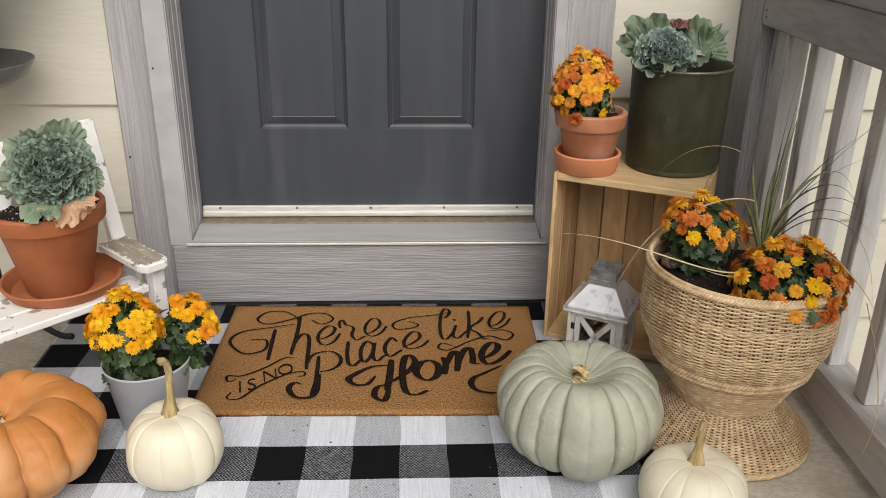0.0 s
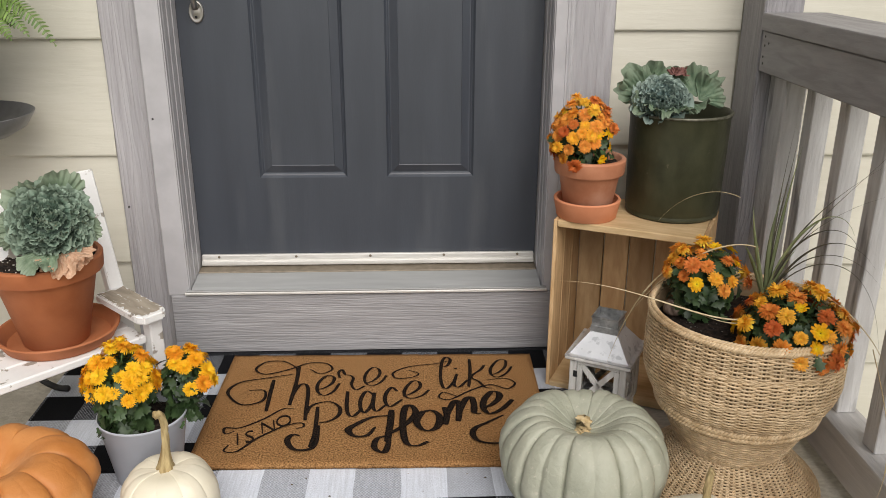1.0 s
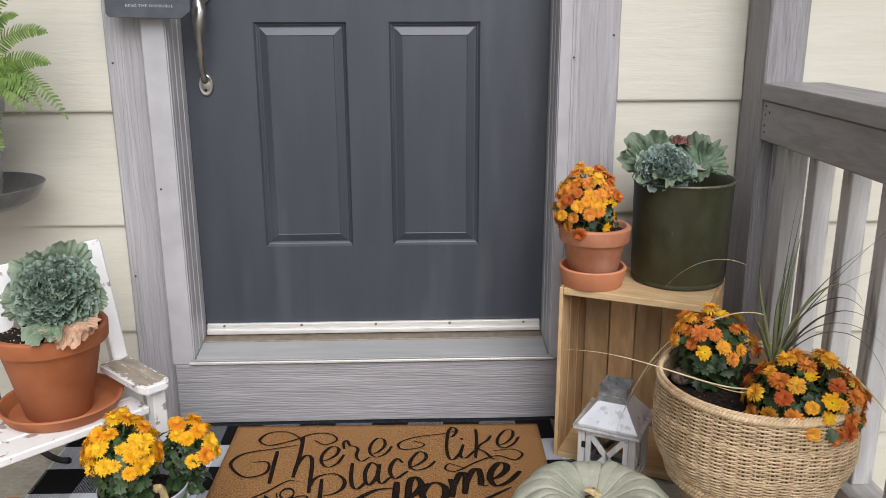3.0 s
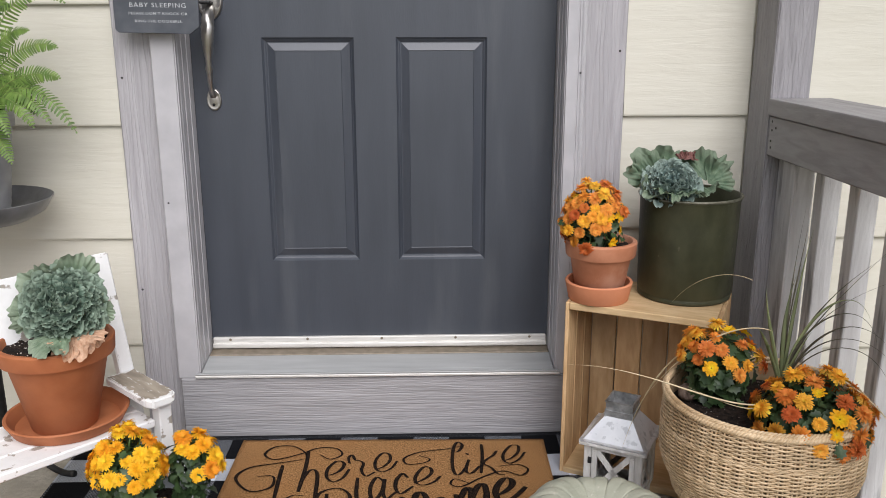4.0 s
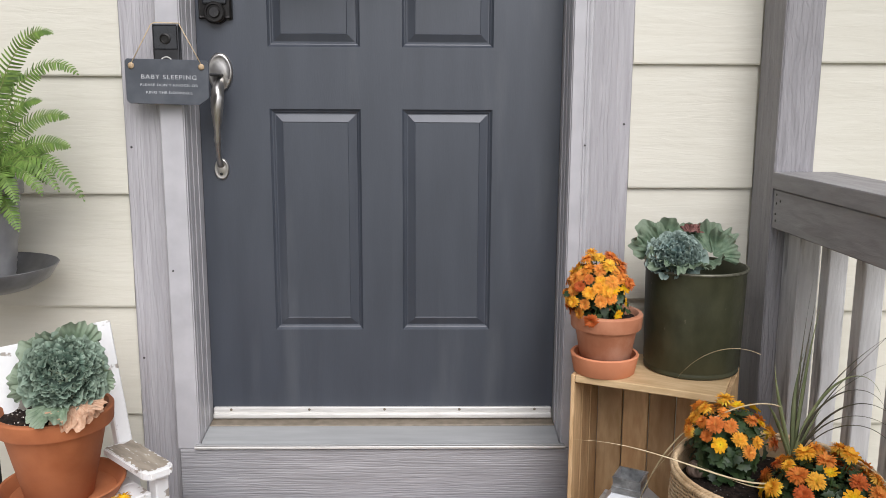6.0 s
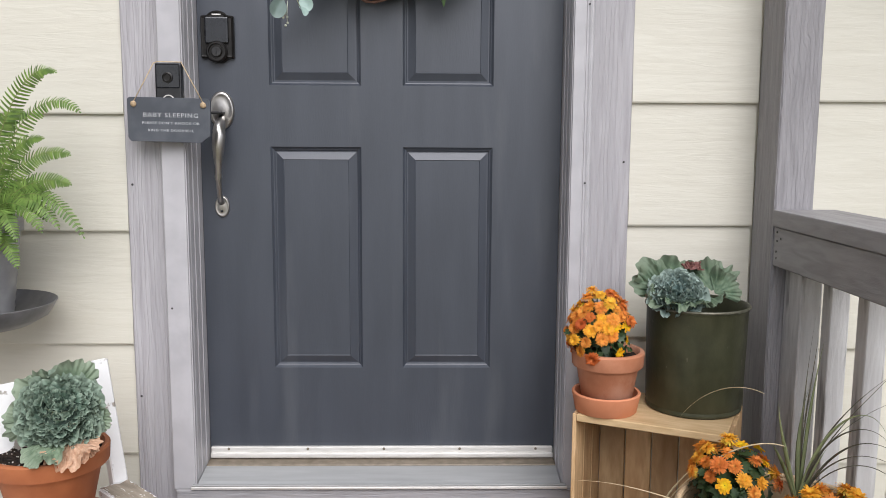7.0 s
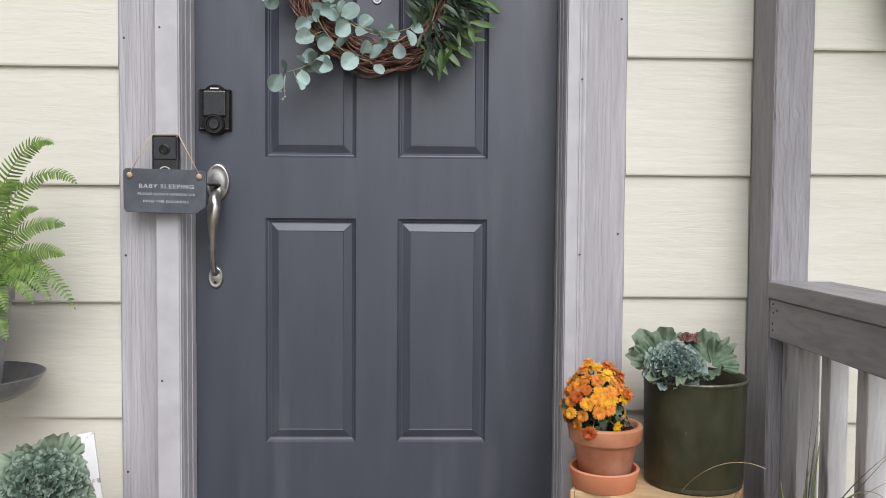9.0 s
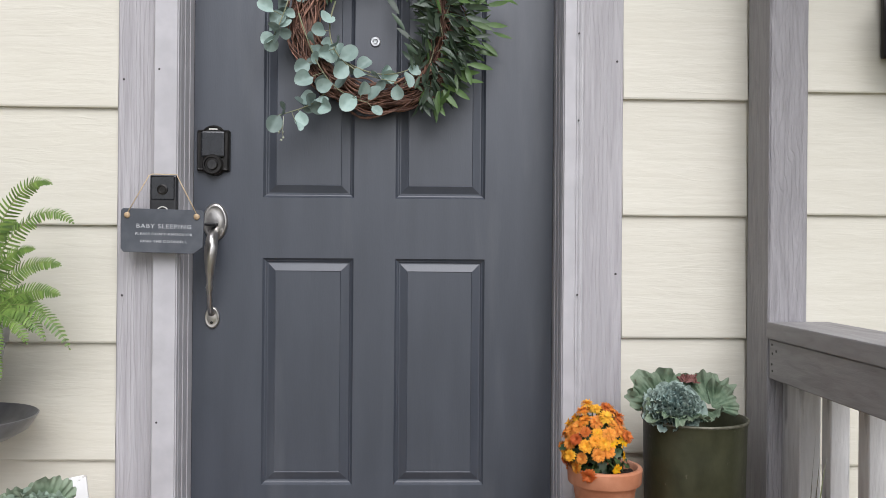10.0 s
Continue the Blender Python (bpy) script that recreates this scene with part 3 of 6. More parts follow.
# ---- crate ----
M["pine"] = mat("raw_pine", (.50, .34, .17), (.62, .45, .25), 16, .7, bump=.2, stretch=(1, 5, 5), c3=(.40, .25, .11), s3=3, bscale=40, rnd=.08)
M["pine_v"] = mat("raw_pine_upright", (.46, .29, .14), (.60, .41, .22), 16, .7, bump=.25, stretch=(5, 5, 1), c3=(.32, .175, .075), s3=3, bscale=40, rnd=.22)
CRATE = pose(.452, -.341, .0, 0, 0, -26.0)
crate = thing("wooden_crate", CRATE, "raw pine crate stood on end against the wall", "crate")
CW, CD, CH = .322, .228, .435
# boards of the crate run upright: the open side faces the porch
part("end_board", box(0, CW, 0, CD, CH - .017, CH, .002), M["pine"], crate)
part("end_board", box(0, CW, 0, CD, .0, .017, .002), M["pine"], crate)
for i in range(3):
    w = CD / 3
    part("side_slat", box(-.0095, -.0005, i * w + .002, (i + 1) * w - .002, 0, CH, .0015), M["pine_v"], crate)
    part("side_slat", box(CW + .0005, CW + .0095, i * w + .002, (i + 1) * w - .002, 0, CH, .0015), M["pine_v"], crate)
for i in range(5):
    w = CW / 5
    part("back_slat", box(i * w + .0015, (i + 1) * w - .0015, CD - .010, CD - .001, .0175, CH - .0175, .0015), M["pine_v"], crate)
ZC = .4355

saucer(pose(.5244, -.309, ZC), .0773, .0455, M["terra_pale"], "pale terracotta saucer on the crate")
terracotta("flower_pot", pose(.5255, -.309, ZC + .007), .0815, .053, .134, .036, M["terra_old"], "weathered terracotta pot with rust chrysanthemums")
olive = thing("metal_planter", pose(.7335, -.279, ZC + .0005), "dented olive drab metal cylinder planter on the crate", "planter")
part("planter_body", sharp(lathe([(0, 0), (.103, 0), (.1065, .003), (.1070, .008), (.1055, .011), (.1055, .014), (.1075, .017), (.1110, .170), (.1120, .229), (.1142, .2335), (.1152, .237), (.1145, .2415), (.1115, .2425), (.1090, .239), (.105, .02), (0, .015)], 80), 40), M["olive"], olive)
M["olive_worn"] = mat("worn_olive_edge", (.09, .09, .06), (.20, .19, .15), 60, .45, .4, bump=.2)
part("rolled_rim", tube([(.1140 * math.cos(a), .1140 * math.sin(a), .2395) for a in [2 * math.pi * k / 80 for k in range(80)]], .0032, 8, closed=True), M["olive_worn"], olive, "rolled rim with worn paint")
part("soil", soil_disc(.1065, .188), M["soil"], olive)

# ---- lantern ----
M["white_wood"] = mat("distressed_white_wood", (.68, .67, .63), (.80, .79, .76), 18, .7, bump=.3, stretch=(4, 4, .7), c3=(.40, .37, .33), s3=12, amt3=.6, bscale=50)
M["tin"] = mat("galvanised_tin", (.74, .75, .76), (.86, .87, .88), 22, .42, .55, bump=.06, c3=(.36, .37, .38), s3=60, amt3=.5, lo3=.56, hi3=.64)
M["tin_dark"] = mat("dull_dark_tin", (.40, .41, .41), (.60, .61, .61), 60, .38, .7, bump=.12, c3=(.12, .12, .12), s3=40, amt3=.6)
M["glass"] = mat("lantern_glass", (.9, .92, .92), (.95, .96, .96), 5, .04, bump=0)
M["glass"].node_tree.nodes["Principled BSDF"].inputs["Transmission Weight"].default_value = 1
lan = thing("lantern", pose(.566, -.4296, .0045, 0, 0, -28.5) @ Matrix.Diagonal((1, 1, .95, 1)), "small white wooden lantern with galvanised roof", "lantern")
LW = .058
part("base", box(-LW - .008, LW + .008, -LW - .008, LW + .008, 0, .014, .002), M["white_wood"], lan)
for sx in (-1, 1):
    for sy in (-1, 1):
        part("corner_post", box(sx * LW - .008, sx * LW + .008, sy * LW - .008, sy * LW + .008, .0145, .142, .0015), M["white_wood"], lan)
for k in range(4):
    q = pose(0, 0, 0, 0, 0, 90 * k)
    fbm = box(-.049, .049, -LW - .004, -LW + .004, .128, .1415, .001)
    box(-.049, .049, -LW - .004, -LW + .004, .0145, .027, .001, bm=fbm)
    box(-.049, -.037, -LW - .004, -LW + .004, .0275, .1275, .001, bm=fbm)
    box(.037, .049, -LW - .004, -LW + .004, .0275, .1275, .001, bm=fbm)
    for s in (-1, 1):
        box(-.062, .062, -LW - .0025, -LW + .0015, -.0065, .0065, 0, bm=fbm, m=pose(0, 0, .078, 0, s * 52, 0))
    door_p = part("side_frame", fbm, M["white_wood"], lan, m=q)
    part("pane", box(-.0365, .0365, -LW + .0015, -LW + .003, .028, .127, 0), M["glass"], door_p)
part("hinge", box(-.056, -.047, -LW - .0105, -LW - .0082, .095, .112, .001), M["iron"], lan, "black hinge")
part("eave", box(-.076, .076, -.076, .076, .1425, .152, .002), M["white_wood"], lan)
bm = bmesh.new()
ro = [(.076, .1523), (.076, .1548), (.068, .1558), (.0665, .1575), (.032, .206), (.032, .207), (0.0, .207)]
last = None
for r, z in ro:
    cur = [bm.verts.new((sx * r, sy * r, z)) for sx, sy in ((-1, -1), (1, -1), (1, 1), (-1, 1))] if r else None
    if last and cur:
        for i in range(4):
            bm.faces.new((last[i], last[(i + 1) % 4], cur[(i + 1) % 4], cur[i]))
    if cur:
        last = cur
bm.faces.new(last)
part("roof", bm, M["tin"], lan, "galvanised hipped roof")
cb = bmesh.new()
last = None
for half, z in ((.0325, .2075), (.0325, .222), (.0305, .2225), (.0305, .242), (.0325, .2425), (.0325, .2445), (.0280, .2445), (.0280, .209)):
    cur = [cb.verts.new((sx * half, sy * half, z)) for sx, sy in ((-1, -1), (1, -1), (1, 1), (-1, 1))]
    if last:
        for i in range(4):
            cb.faces.new((last[i], last[(i + 1) % 4], cur[(i + 1) % 4], cur[i]))
    last = cur
cb.faces.new(last)
part("chimney", cb, M["tin_dark"], lan, "square open tin vent")

# ---- wicker planter ----
M["wicker"] = mat("natural_wicker", (.53, .38, .22), (.72, .545, .345), 60, .5, bump=.25, c3=(.34, .21, .10), s3=9, amt3=.6, bscale=180, isl=.16)
bask = thing("wicker_planter", pose(.756, -.722, .0), "natural wicker pedestal basket planter with woven rim", "planter")


def weave(rows, stakes, amp, wr, prof, tight=.0006):
    """Horizontal weavers passing in front of and behind the stakes; prof(t) gives radius and height."""
    v, f = [], []
    seg = stakes * 4
    for j in range(rows):
        r, z = prof(j / (rows - 1))
        ph = math.pi * (j % 2)
        pts = []
        for k in range(seg):
            a = 2 * math.pi * k / seg
            s = math.sin(stakes / 2 * a + ph)
            q = r + amp * s * (1.25 - .25 * abs(s))
            pts.append((q * math.cos(a), q * math.sin(a), z + tight * math.sin(5 * a + j * .4) + .0003 * math.sin(23 * a + j * 2.3)))
        tube_data(pts, wr, 5, v, f, closed=True)
    return raw(v, f, True)


def stakes_mesh(n, prof, wr, steps=14):
    v, f = [], []
    for k in range(n):
        a = 2 * math.pi * (k + .5) / n
        for d in (-.004, .004):
            pts = []
            for i in range(steps + 1):
                r, z = prof(i / steps)
                pts.append((r * math.cos(a + d / r), r * math.sin(a + d / r), z))
            tube_data(pts, wr, 4, v, f)
    return raw(v, f, True)


def cable(r, z, wr, twist, strands=3):
    """A plaited ring of a few strands."""
    v, f = [], []
    for s in range(strands):
        pts = []
        for k in range(360):
            a = 2 * math.pi * k / 360
            b = twist * a + 2 * math.pi * s / strands
            pts.append(((r + wr * math.cos(b)) * math.cos(a), (r + wr * math.cos(b)) * math.sin(a), z + wr * math.sin(b)))
        tube_data(pts, wr * .85, 5, v, f, closed=True)
    return raw(v, f, True)


def bowl(t):
    z = .196 + .178 * t
    return .149 + .033 * math.sin(min(1, t * 2.2 + .08) * math.pi / 2) - .003 * max(0, t - .7) / .3, z


def under(t):
    return .098 + .049 * t ** .8, .090 + .095 * t


def foot(t):
    return .178 - .082 * t ** 1.05, .012 + .080 * t


def stuff_part(name, me, label=""):
    return tagged(part(name, me, M["wicker"], bask, label), kind="stuff")


stuff_part("bowl_weave", weave(50, 48, .0029, .00198, bowl))
stuff_part("bowl_stake_ring", stakes_mesh(48, bowl, .0019))
stuff_part("under_weave", weave(30, 44, .0016, .00195, under))
stuff_part("foot_weave", weave(42, 72, .0017, .00205, foot))
stuff_part("foot_stake_ring", stakes_mesh(72, foot, .0018, 8))
for t in (.34, .68):
    rr, zz = bowl(t)
    part("woven_band", cable(rr + .0018, zz, .0015, 30, 2), M["wicker"], bask, "thin twined wicker band")
    part("woven_band", cable(rr + .0018, zz + .0042, .0015, -30, 2), M["wicker"], bask, "thin twined wicker band")
part("rim", cable(.1800, .3755, .0040, 60), M["wicker"], bask, "plaited wicker rim")
part("rim_roll", cable(.1780, .3815, .0030, 52), M["wicker"], bask, "rolled wicker rim")
part("band", cable(.1535, .1935, .0045, 44), M["wicker"], bask, "plaited wicker band")
part("band", cable(.1515, .1835, .0042, 44), M["wicker"], bask, "plaited wicker band")
part("foot_rim", cable(.176, .0065, .0042, 46), M["wicker"], bask, "plaited wicker foot")
M["liner"] = mat("brown_liner", (.30, .205, .11), (.40, .28, .16), 60, .9, bump=.4)
part("liner", lathe([(.166, .014), (.091, .090), (.143, .190), (.172, .25), (.1735, .37)], 60), M["liner"], bask, "brown inner liner")
part("soil", soil_disc(.1730, .335), M["soil"], bask)

M["bulb"] = mat("papery_brown_bulb", (.10, .065, .045), (.26, .19, .15), 40, .8, bump=.5, stretch=(3, 3, .8))
bm = bmesh.new()
bmesh.ops.create_icosphere(bm, subdivisions=3, radius=.019)
for vv in bm.verts:
    vv.co *= 1 + .14 * noise.noise(vv.co * 70)
    vv.co.z *= .8 + .25 * (vv.co.z > .008)
bulb = part("flower_bulb", bm, M["bulb"], smooth=True)
bulb.matrix_basis = pose(.636, -.650, .350, 12, -20, 0)
tagged(bulb, "half-buried papery brown bulb in the wicker planter", "bulb")

# ---- pail ----
pail = thing("flower_pail", pose(-.4268, -.675, .0045), "grey painted metal pail with yellow chrysanthemums on the rug", "planter")
part("pail_body", sharp(lathe([(0, 0), (.062, 0), (.064, .003), (.0855, .142), (.0870, .1435), (.0870, .1465), (.0852, .1475), (.0832, .144), (.064, .01), (0, .008)], 72), 40), M["pail"], pail)
part("soil", soil_disc(.0805, .122), M["soil"], pail)

# ---- bench ----
M["bench"] = mat("chipped_white_paint", (.76, .755, .735), (.84, .835, .82), 10, .6, bump=.35, c3=(.30, .26, .21), s3=26, amt3=.9, lo3=.60, hi3=.63, bscale=60)
M["bench_worn"] = mat("bare_weathered_wood", (.27, .23, .175), (.40, .345, .27), 14, .75, bump=.5, stretch=(5, 1, 5), c3=(.76, .74, .70), s3=34, amt3=.95, lo3=.635, hi3=.65, bscale=50)
BENCH = pose(-.466, -.474, .0, 0, 0, 45.6)   # origin: front end corner; x runs along the length towards that corner, y to the back
bench = thing("bench", BENCH, "small chipped white wooden bench with slatted seat and arm", "bench")
BL, BD, BZ = .60, .215, .222
for i in range(3):
    part("seat_slat", box(-BL, -.002, i * .072, i * .072 + .069, BZ - .018, BZ, .003), M["bench"], bench)
part("apron", box(-BL, -.034, .085, .10, BZ - .05, BZ - .0185, .002), M["bench"], bench)
TILT = pose(0, .164, .290, -15.5, 0, 0)   # the back leans away from the seat
for x in (.0005, -BL - .03):
    part("front_leg", box(x, x + .030, -.016, .018, .0045, BZ + .045, .003), M["bench"], bench)
    part("back_post", box(x, x + .034, -.013, .013, -.285, .268, .003, m=TILT), M["bench"], bench)
    arm_bm = bmesh.new()
    rim = [(x - .036, -.026), (x - .026, -.046), (x + .020, -.046), (x + .034, -.028), (x + .034, .150), (x - .036, .150)]
    lo_v = [arm_bm.verts.new((px, py, BZ + .0455)) for px, py in rim]
    hi_v = [arm_bm.verts.new((px, py, BZ + .066)) for px, py in rim]
    for k in range(6):
        arm_bm.faces.new((lo_v[k], lo_v[(k + 1) % 6], hi_v[(k + 1) % 6], hi_v[k]))
    arm_bm.faces.new(lo_v[::-1])
    arm_bm.faces.new(hi_v)
    bmesh.ops.recalc_face_normals(arm_bm, faces=arm_bm.faces)
    bmesh.ops.bevel(arm_bm, geom=list(arm_bm.edges), offset=.004, segments=2, affect="EDGES")
    arm_ob = part("arm", arm_bm, M["bench"], bench, "weathered wooden armrest")
    # bare wood with a ragged edge of paint left round it
    top_bm = bmesh.new()
    mx, my = x - .001, .052
    ring = []
    for k in range(6):
        p, q = Vector(rim[k]), Vector(rim[(k + 1) % 6])
        steps = max(2, int((q - p).length / .006))
        for i in range(steps):
            c = p.lerp(q, i / steps)
            far = c - Vector((mx, my))
            edge = 1 - (.0055 + .0060 * noise.noise(Vector((c.x * 130, c.y * 130, x)))) / max(.02, min(abs(far.x) + .001, .036))
            ring.append((mx + far.x * edge, my + far.y * (1 - (1 - edge) * .35)))
    lo_v = [top_bm.verts.new((px, py, BZ + .0655)) for px, py in ring]
    hi_v = [top_bm.verts.new((px, py, BZ + .0664)) for px, py in ring]
    for k in range(len(ring)):
        top_bm.faces.new((lo_v[k], lo_v[(k + 1) % len(ring)], hi_v[(k + 1) % len(ring)], hi_v[k]))
    top_bm.faces.new(hi_v)
    bmesh.ops.recalc_face_normals(top_bm, faces=top_bm.faces)
    part("worn_top", top_bm, M["bench_worn"], arm_ob, "bare grey wood where the paint has worn off")
part("back_rail", box(-BL + .0045, .0, -.010, .008, .112, .255, .003, m=TILT), M["bench"], bench)

KP = (-.650, -.4825)
saucer(pose(KP[0], KP[1], BZ + .0005), .126, .030, M["terra"], "wide terracotta saucer on the white bench")
kale_pot = terracotta("flower_pot", pose(KP[0], KP[1] - .0145, BZ + .0065), .1165, .0665, .194, .036, M["terra"], "large terracotta pot with ornamental kale")
M["perlite"] = mat("perlite_grain", (.42, .36, .30), (.70, .66, .60), 200, .8, bump=.2, isl=.3)
rnd = random.Random(77)
v, f = [], []
for _ in range(150):
    a, r, g = rnd.uniform(0, 2 * math.pi), .095 * math.sqrt(rnd.uniform(.05, 1)), rnd.uniform(.0008, .0022)
    b, c = len(v), Vector((r * math.cos(a), r * math.sin(a), .1805 + rnd.uniform(0, .004)))
    for k in range(5):
        q = 2 * math.pi * k / 5 + rnd.uniform(-.4, .4)
        v.append(c + Vector((g * math.cos(q), g * math.sin(q), rnd.uniform(-.3, .3) * g)))
    v += [c + Vector((0, 0, g)), c - Vector((0, 0, g))]
    for k in range(5):
        f += [(b + k, b + (k + 1) % 5, b + 5), (b + (k + 1) % 5, b + k, b + 6)]
tagged(part("perlite", raw(v, f), M["perlite"], kale_pot, "pale perlite grains on the soil"), kind="stuff")

# ---- fern stand ----
stand = thing("plant_stand", pose(-.902, -.272, 0), "dark iron plant stand with shallow round tray", "plant stand")
part("tray", sharp(lathe([(0, .622), (.12, .622), (.152, .640), (.170, .668), (.172, .672), (.1695, .673), (.150, .646), (.12, .629), (0, .629)], 72), 50), M["tray"], stand)
part("stem", tube([(0, 0, .06), (0, 0, .622)], .011, 10), M["iron"], stand)
for k in range(3):
    a = radians(-18 + 120 * k)
    c, s = math.cos(a), math.sin(a)
    pts = bez((0, 0, .10), (.05 * c, .05 * s, .085), (.12 * c, .12 * s, -.01), (.19 * c, .19 * s, .012), 12)
    part("foot", tube(pts, .008, 8), M["iron"], stand)
fp = thing("fern_pot", pose(-.902, -.272, .6295) @ Matrix.Diagonal((1.24, 1.24, 1, 1)), "ribbed grey metal pot with a fern", "flower pot")
part("pot_body", lathe([(0, 0), (.060, 0)] + [(.062 + .020 * t / 22 + (.0012 if t % 2 else 0), .003 + .20 * t / 22) for t in range(23)] + [(.088, .205), (.089, .235), (.085, .237), (.081, .22), (.06, .02), (0, .02)], 60), M["galv"], fp)
part("soil", soil_disc(.080, .205), M["soil"], fp)

# ---- plants ----
def leaf_material(name, c1, c2, tip, rough=.5, trans=.15, rnd=.15, isl=0, length=.06, veins=0):
    """Leaf colour that turns towards tip along the leaf's own length."""
    m = mat(name, c1, c2, 70, rough, bump=.25, bscale=160, rnd=rnd, isl=isl, trans=trans, spec=.35)
    n, l = m.node_tree.nodes, m.node_tree.links
    if tip:
        tc, mr, x = n.new("ShaderNodeTexCoord"), n.new("ShaderNodeMapRange"), n.new("ShaderNodeMix")
        ln = n.new("ShaderNodeVectorMath")
        ln.operation = "LENGTH"
        l.new(tc.outputs["Object"], ln.inputs[0])
        l.new(ln.outputs["Value"], mr.inputs["Value"])
        mr.inputs["From Min"].default_value, mr.inputs["From Max"].default_value = length * .7, length * 1.02
        x.data_type = "RGBA"
        l.new(mr.outputs[0], x.inputs[0])
        bs = n["Principled BSDF"]
        old = bs.inputs["Base Color"].links[0].from_socket
        l.new(old, x.inputs[6])
        x.inputs[7].default_value = (*tip, 1)
        l.new(x.outputs[2], bs.inputs["Base Color"])
        for t in n:
            if t.type == "BSDF_TRANSLUCENT":
                l.new(x.outputs[2], t.inputs["Color"])
    return m


def petal_mat(name, stops, core=(1, 1, 1), outer=(1, .64, .6)):
    m = mat(name, (.82, .82, .82), (1, 1, 1), 220, .6, bump=0, trans=.25, spec=.2)
    random_ramp(m, stops)
    # the heart of a blossom is clearer in colour than its outer petals
    n, l = m.node_tree.nodes, m.node_tree.links
    tc, ln, mr, x = n.new("ShaderNodeTexCoord"), n.new("ShaderNodeVectorMath"), n.new("ShaderNodeMapRange"), n.new("ShaderNodeMix")
    ln.operation = "LENGTH"
    l.new(tc.outputs["Object"], ln.inputs[0])
    l.new(ln.outputs["Value"], mr.inputs["Value"])
    mr.inputs["From Min"].default_value, mr.inputs["From Max"].default_value = .010, .0185
    x.data_type, x.blend_type = "RGBA", "MULTIPLY"
    bs = n["Principled BSDF"]
    old = bs.inputs["Base Color"].links[0].from_socket
    l.new(old, x.inputs[6])
    rr = n.new("ShaderNodeValToRGB")
    rr.color_ramp.elements[0].color, rr.color_ramp.elements[1].color = (*core, 1), (*outer, 1)
    l.new(mr.outputs[0], rr.inputs["Fac"])
    l.new(rr.outputs[0], x.inputs[7])
    x.inputs[0].default_value = 1
    l.new(x.outputs[2], bs.inputs["Base Color"])
    for t in n:
        if t.type == "BSDF_TRANSLUCENT":
            l.new(x.outputs[2], t.inputs["Color"])
    return m


M["pet_yellow"] = petal_mat("golden_petals", [(0, (.92, .54, .03)), (.25, (.97, .70, .03)), (.6, (1, .86, .05)), (.85, (.97, .76, .04)), (1, (.90, .48, .04))], outer=(1, .72, .6))
M["pet_bronze"] = petal_mat("bronze_orange_petals", [(0, (.60, .19, .06)), (.12, (.90, .50, .09)), (.34, (1, .80, .08)), (.56, (.98, .72, .12)), (.74, (.90, .52, .12)), (.90, (.62, .20, .06)), (1, (1, .88, .10))], outer=(1, .66, .56))
M["mum_leaf"] = mat("chrysanthemum_leaf", (.018, .04, .012), (.05, .09, .03), 40, .5, bump=.2, isl=.35, trans=.1)
M["mum_leaf_pale"] = mat("pale_chrysanthemum_leaf", (.04, .08, .02), (.09, .15, .04), 40, .5, bump=.2, isl=.3, trans=.1)


def frame_of(z, spin=0):
    """A rotation whose z axis is the given way."""
    return Vector(z).to_track_quat("Z", "Y").to_matrix().to_4x4() @ pose(0, 0, 0, 0, 0, spin)


def blossom(seed, rings, R, curl=.25):
    rnd = random.Random(seed)
    v, f = [], []
    for count, ln, el, wd in rings:
        for k in range(count):
            a = 2 * math.pi * (k + rnd.uniform(-.3, .3)) / count
            e = radians(el + rnd.uniform(-13, 13))
            L, W = R * ln * rnd.uniform(.78, 1.08), R * wd * rnd.uniform(.8, 1.15)
            rad, tan = Vector((math.cos(a), math.sin(a), 0)), Vector((-math.sin(a), math.cos(a), 0))
            b = len(v)
            for i, (u, w) in enumerate(((.12, .45), (.5, 1), (.86, 1.08), (1.0, .55))):
                ee = e - curl * (u - .3)
                c = rad * (L * u * math.cos(ee)) + Vector((0, 0, L * u * math.sin(ee) + .0006 * count % 3))
                up = Vector((0, 0, 1)) * W * .25 * w
                v += [c - tan * W * w + up, c, c + tan * W * w + up]
            for i in range(3):
                for j in range(2):
                    p = b + i * 3 + j
                    f.append((p, p + 1, p + 4, p + 3))
    return raw(v, f, True)


RINGS = [(19, .94, -18, .086), (21, 1.0, 4, .086), (20, 1.0, 22, .084), (18, .96, 38, .082), (15, .91, 54, .080), (12, .87, 67, .078), (8, .82, 80, .074)]
BLOOMS = [blossom(s, RINGS, .0190, .45) for s in range(5)]
DAISIES = [blossom(20 + s, [(15, 1.0, 10, .15), (12, .72, 30, .14)], .0175, .1) for s in range(2)]


def leaf_outline(L, W):
    """A lobed leaf in the xy plane, base at the origin."""
    pts = [(0, 0), (.25, .16), (.55, .3), (.42, .42), (1, .55), (.62, .66), (.7, .85), (.25, .86), (0, 1)]
    right = [(x * W, y * L) for x, y in pts]
    return right


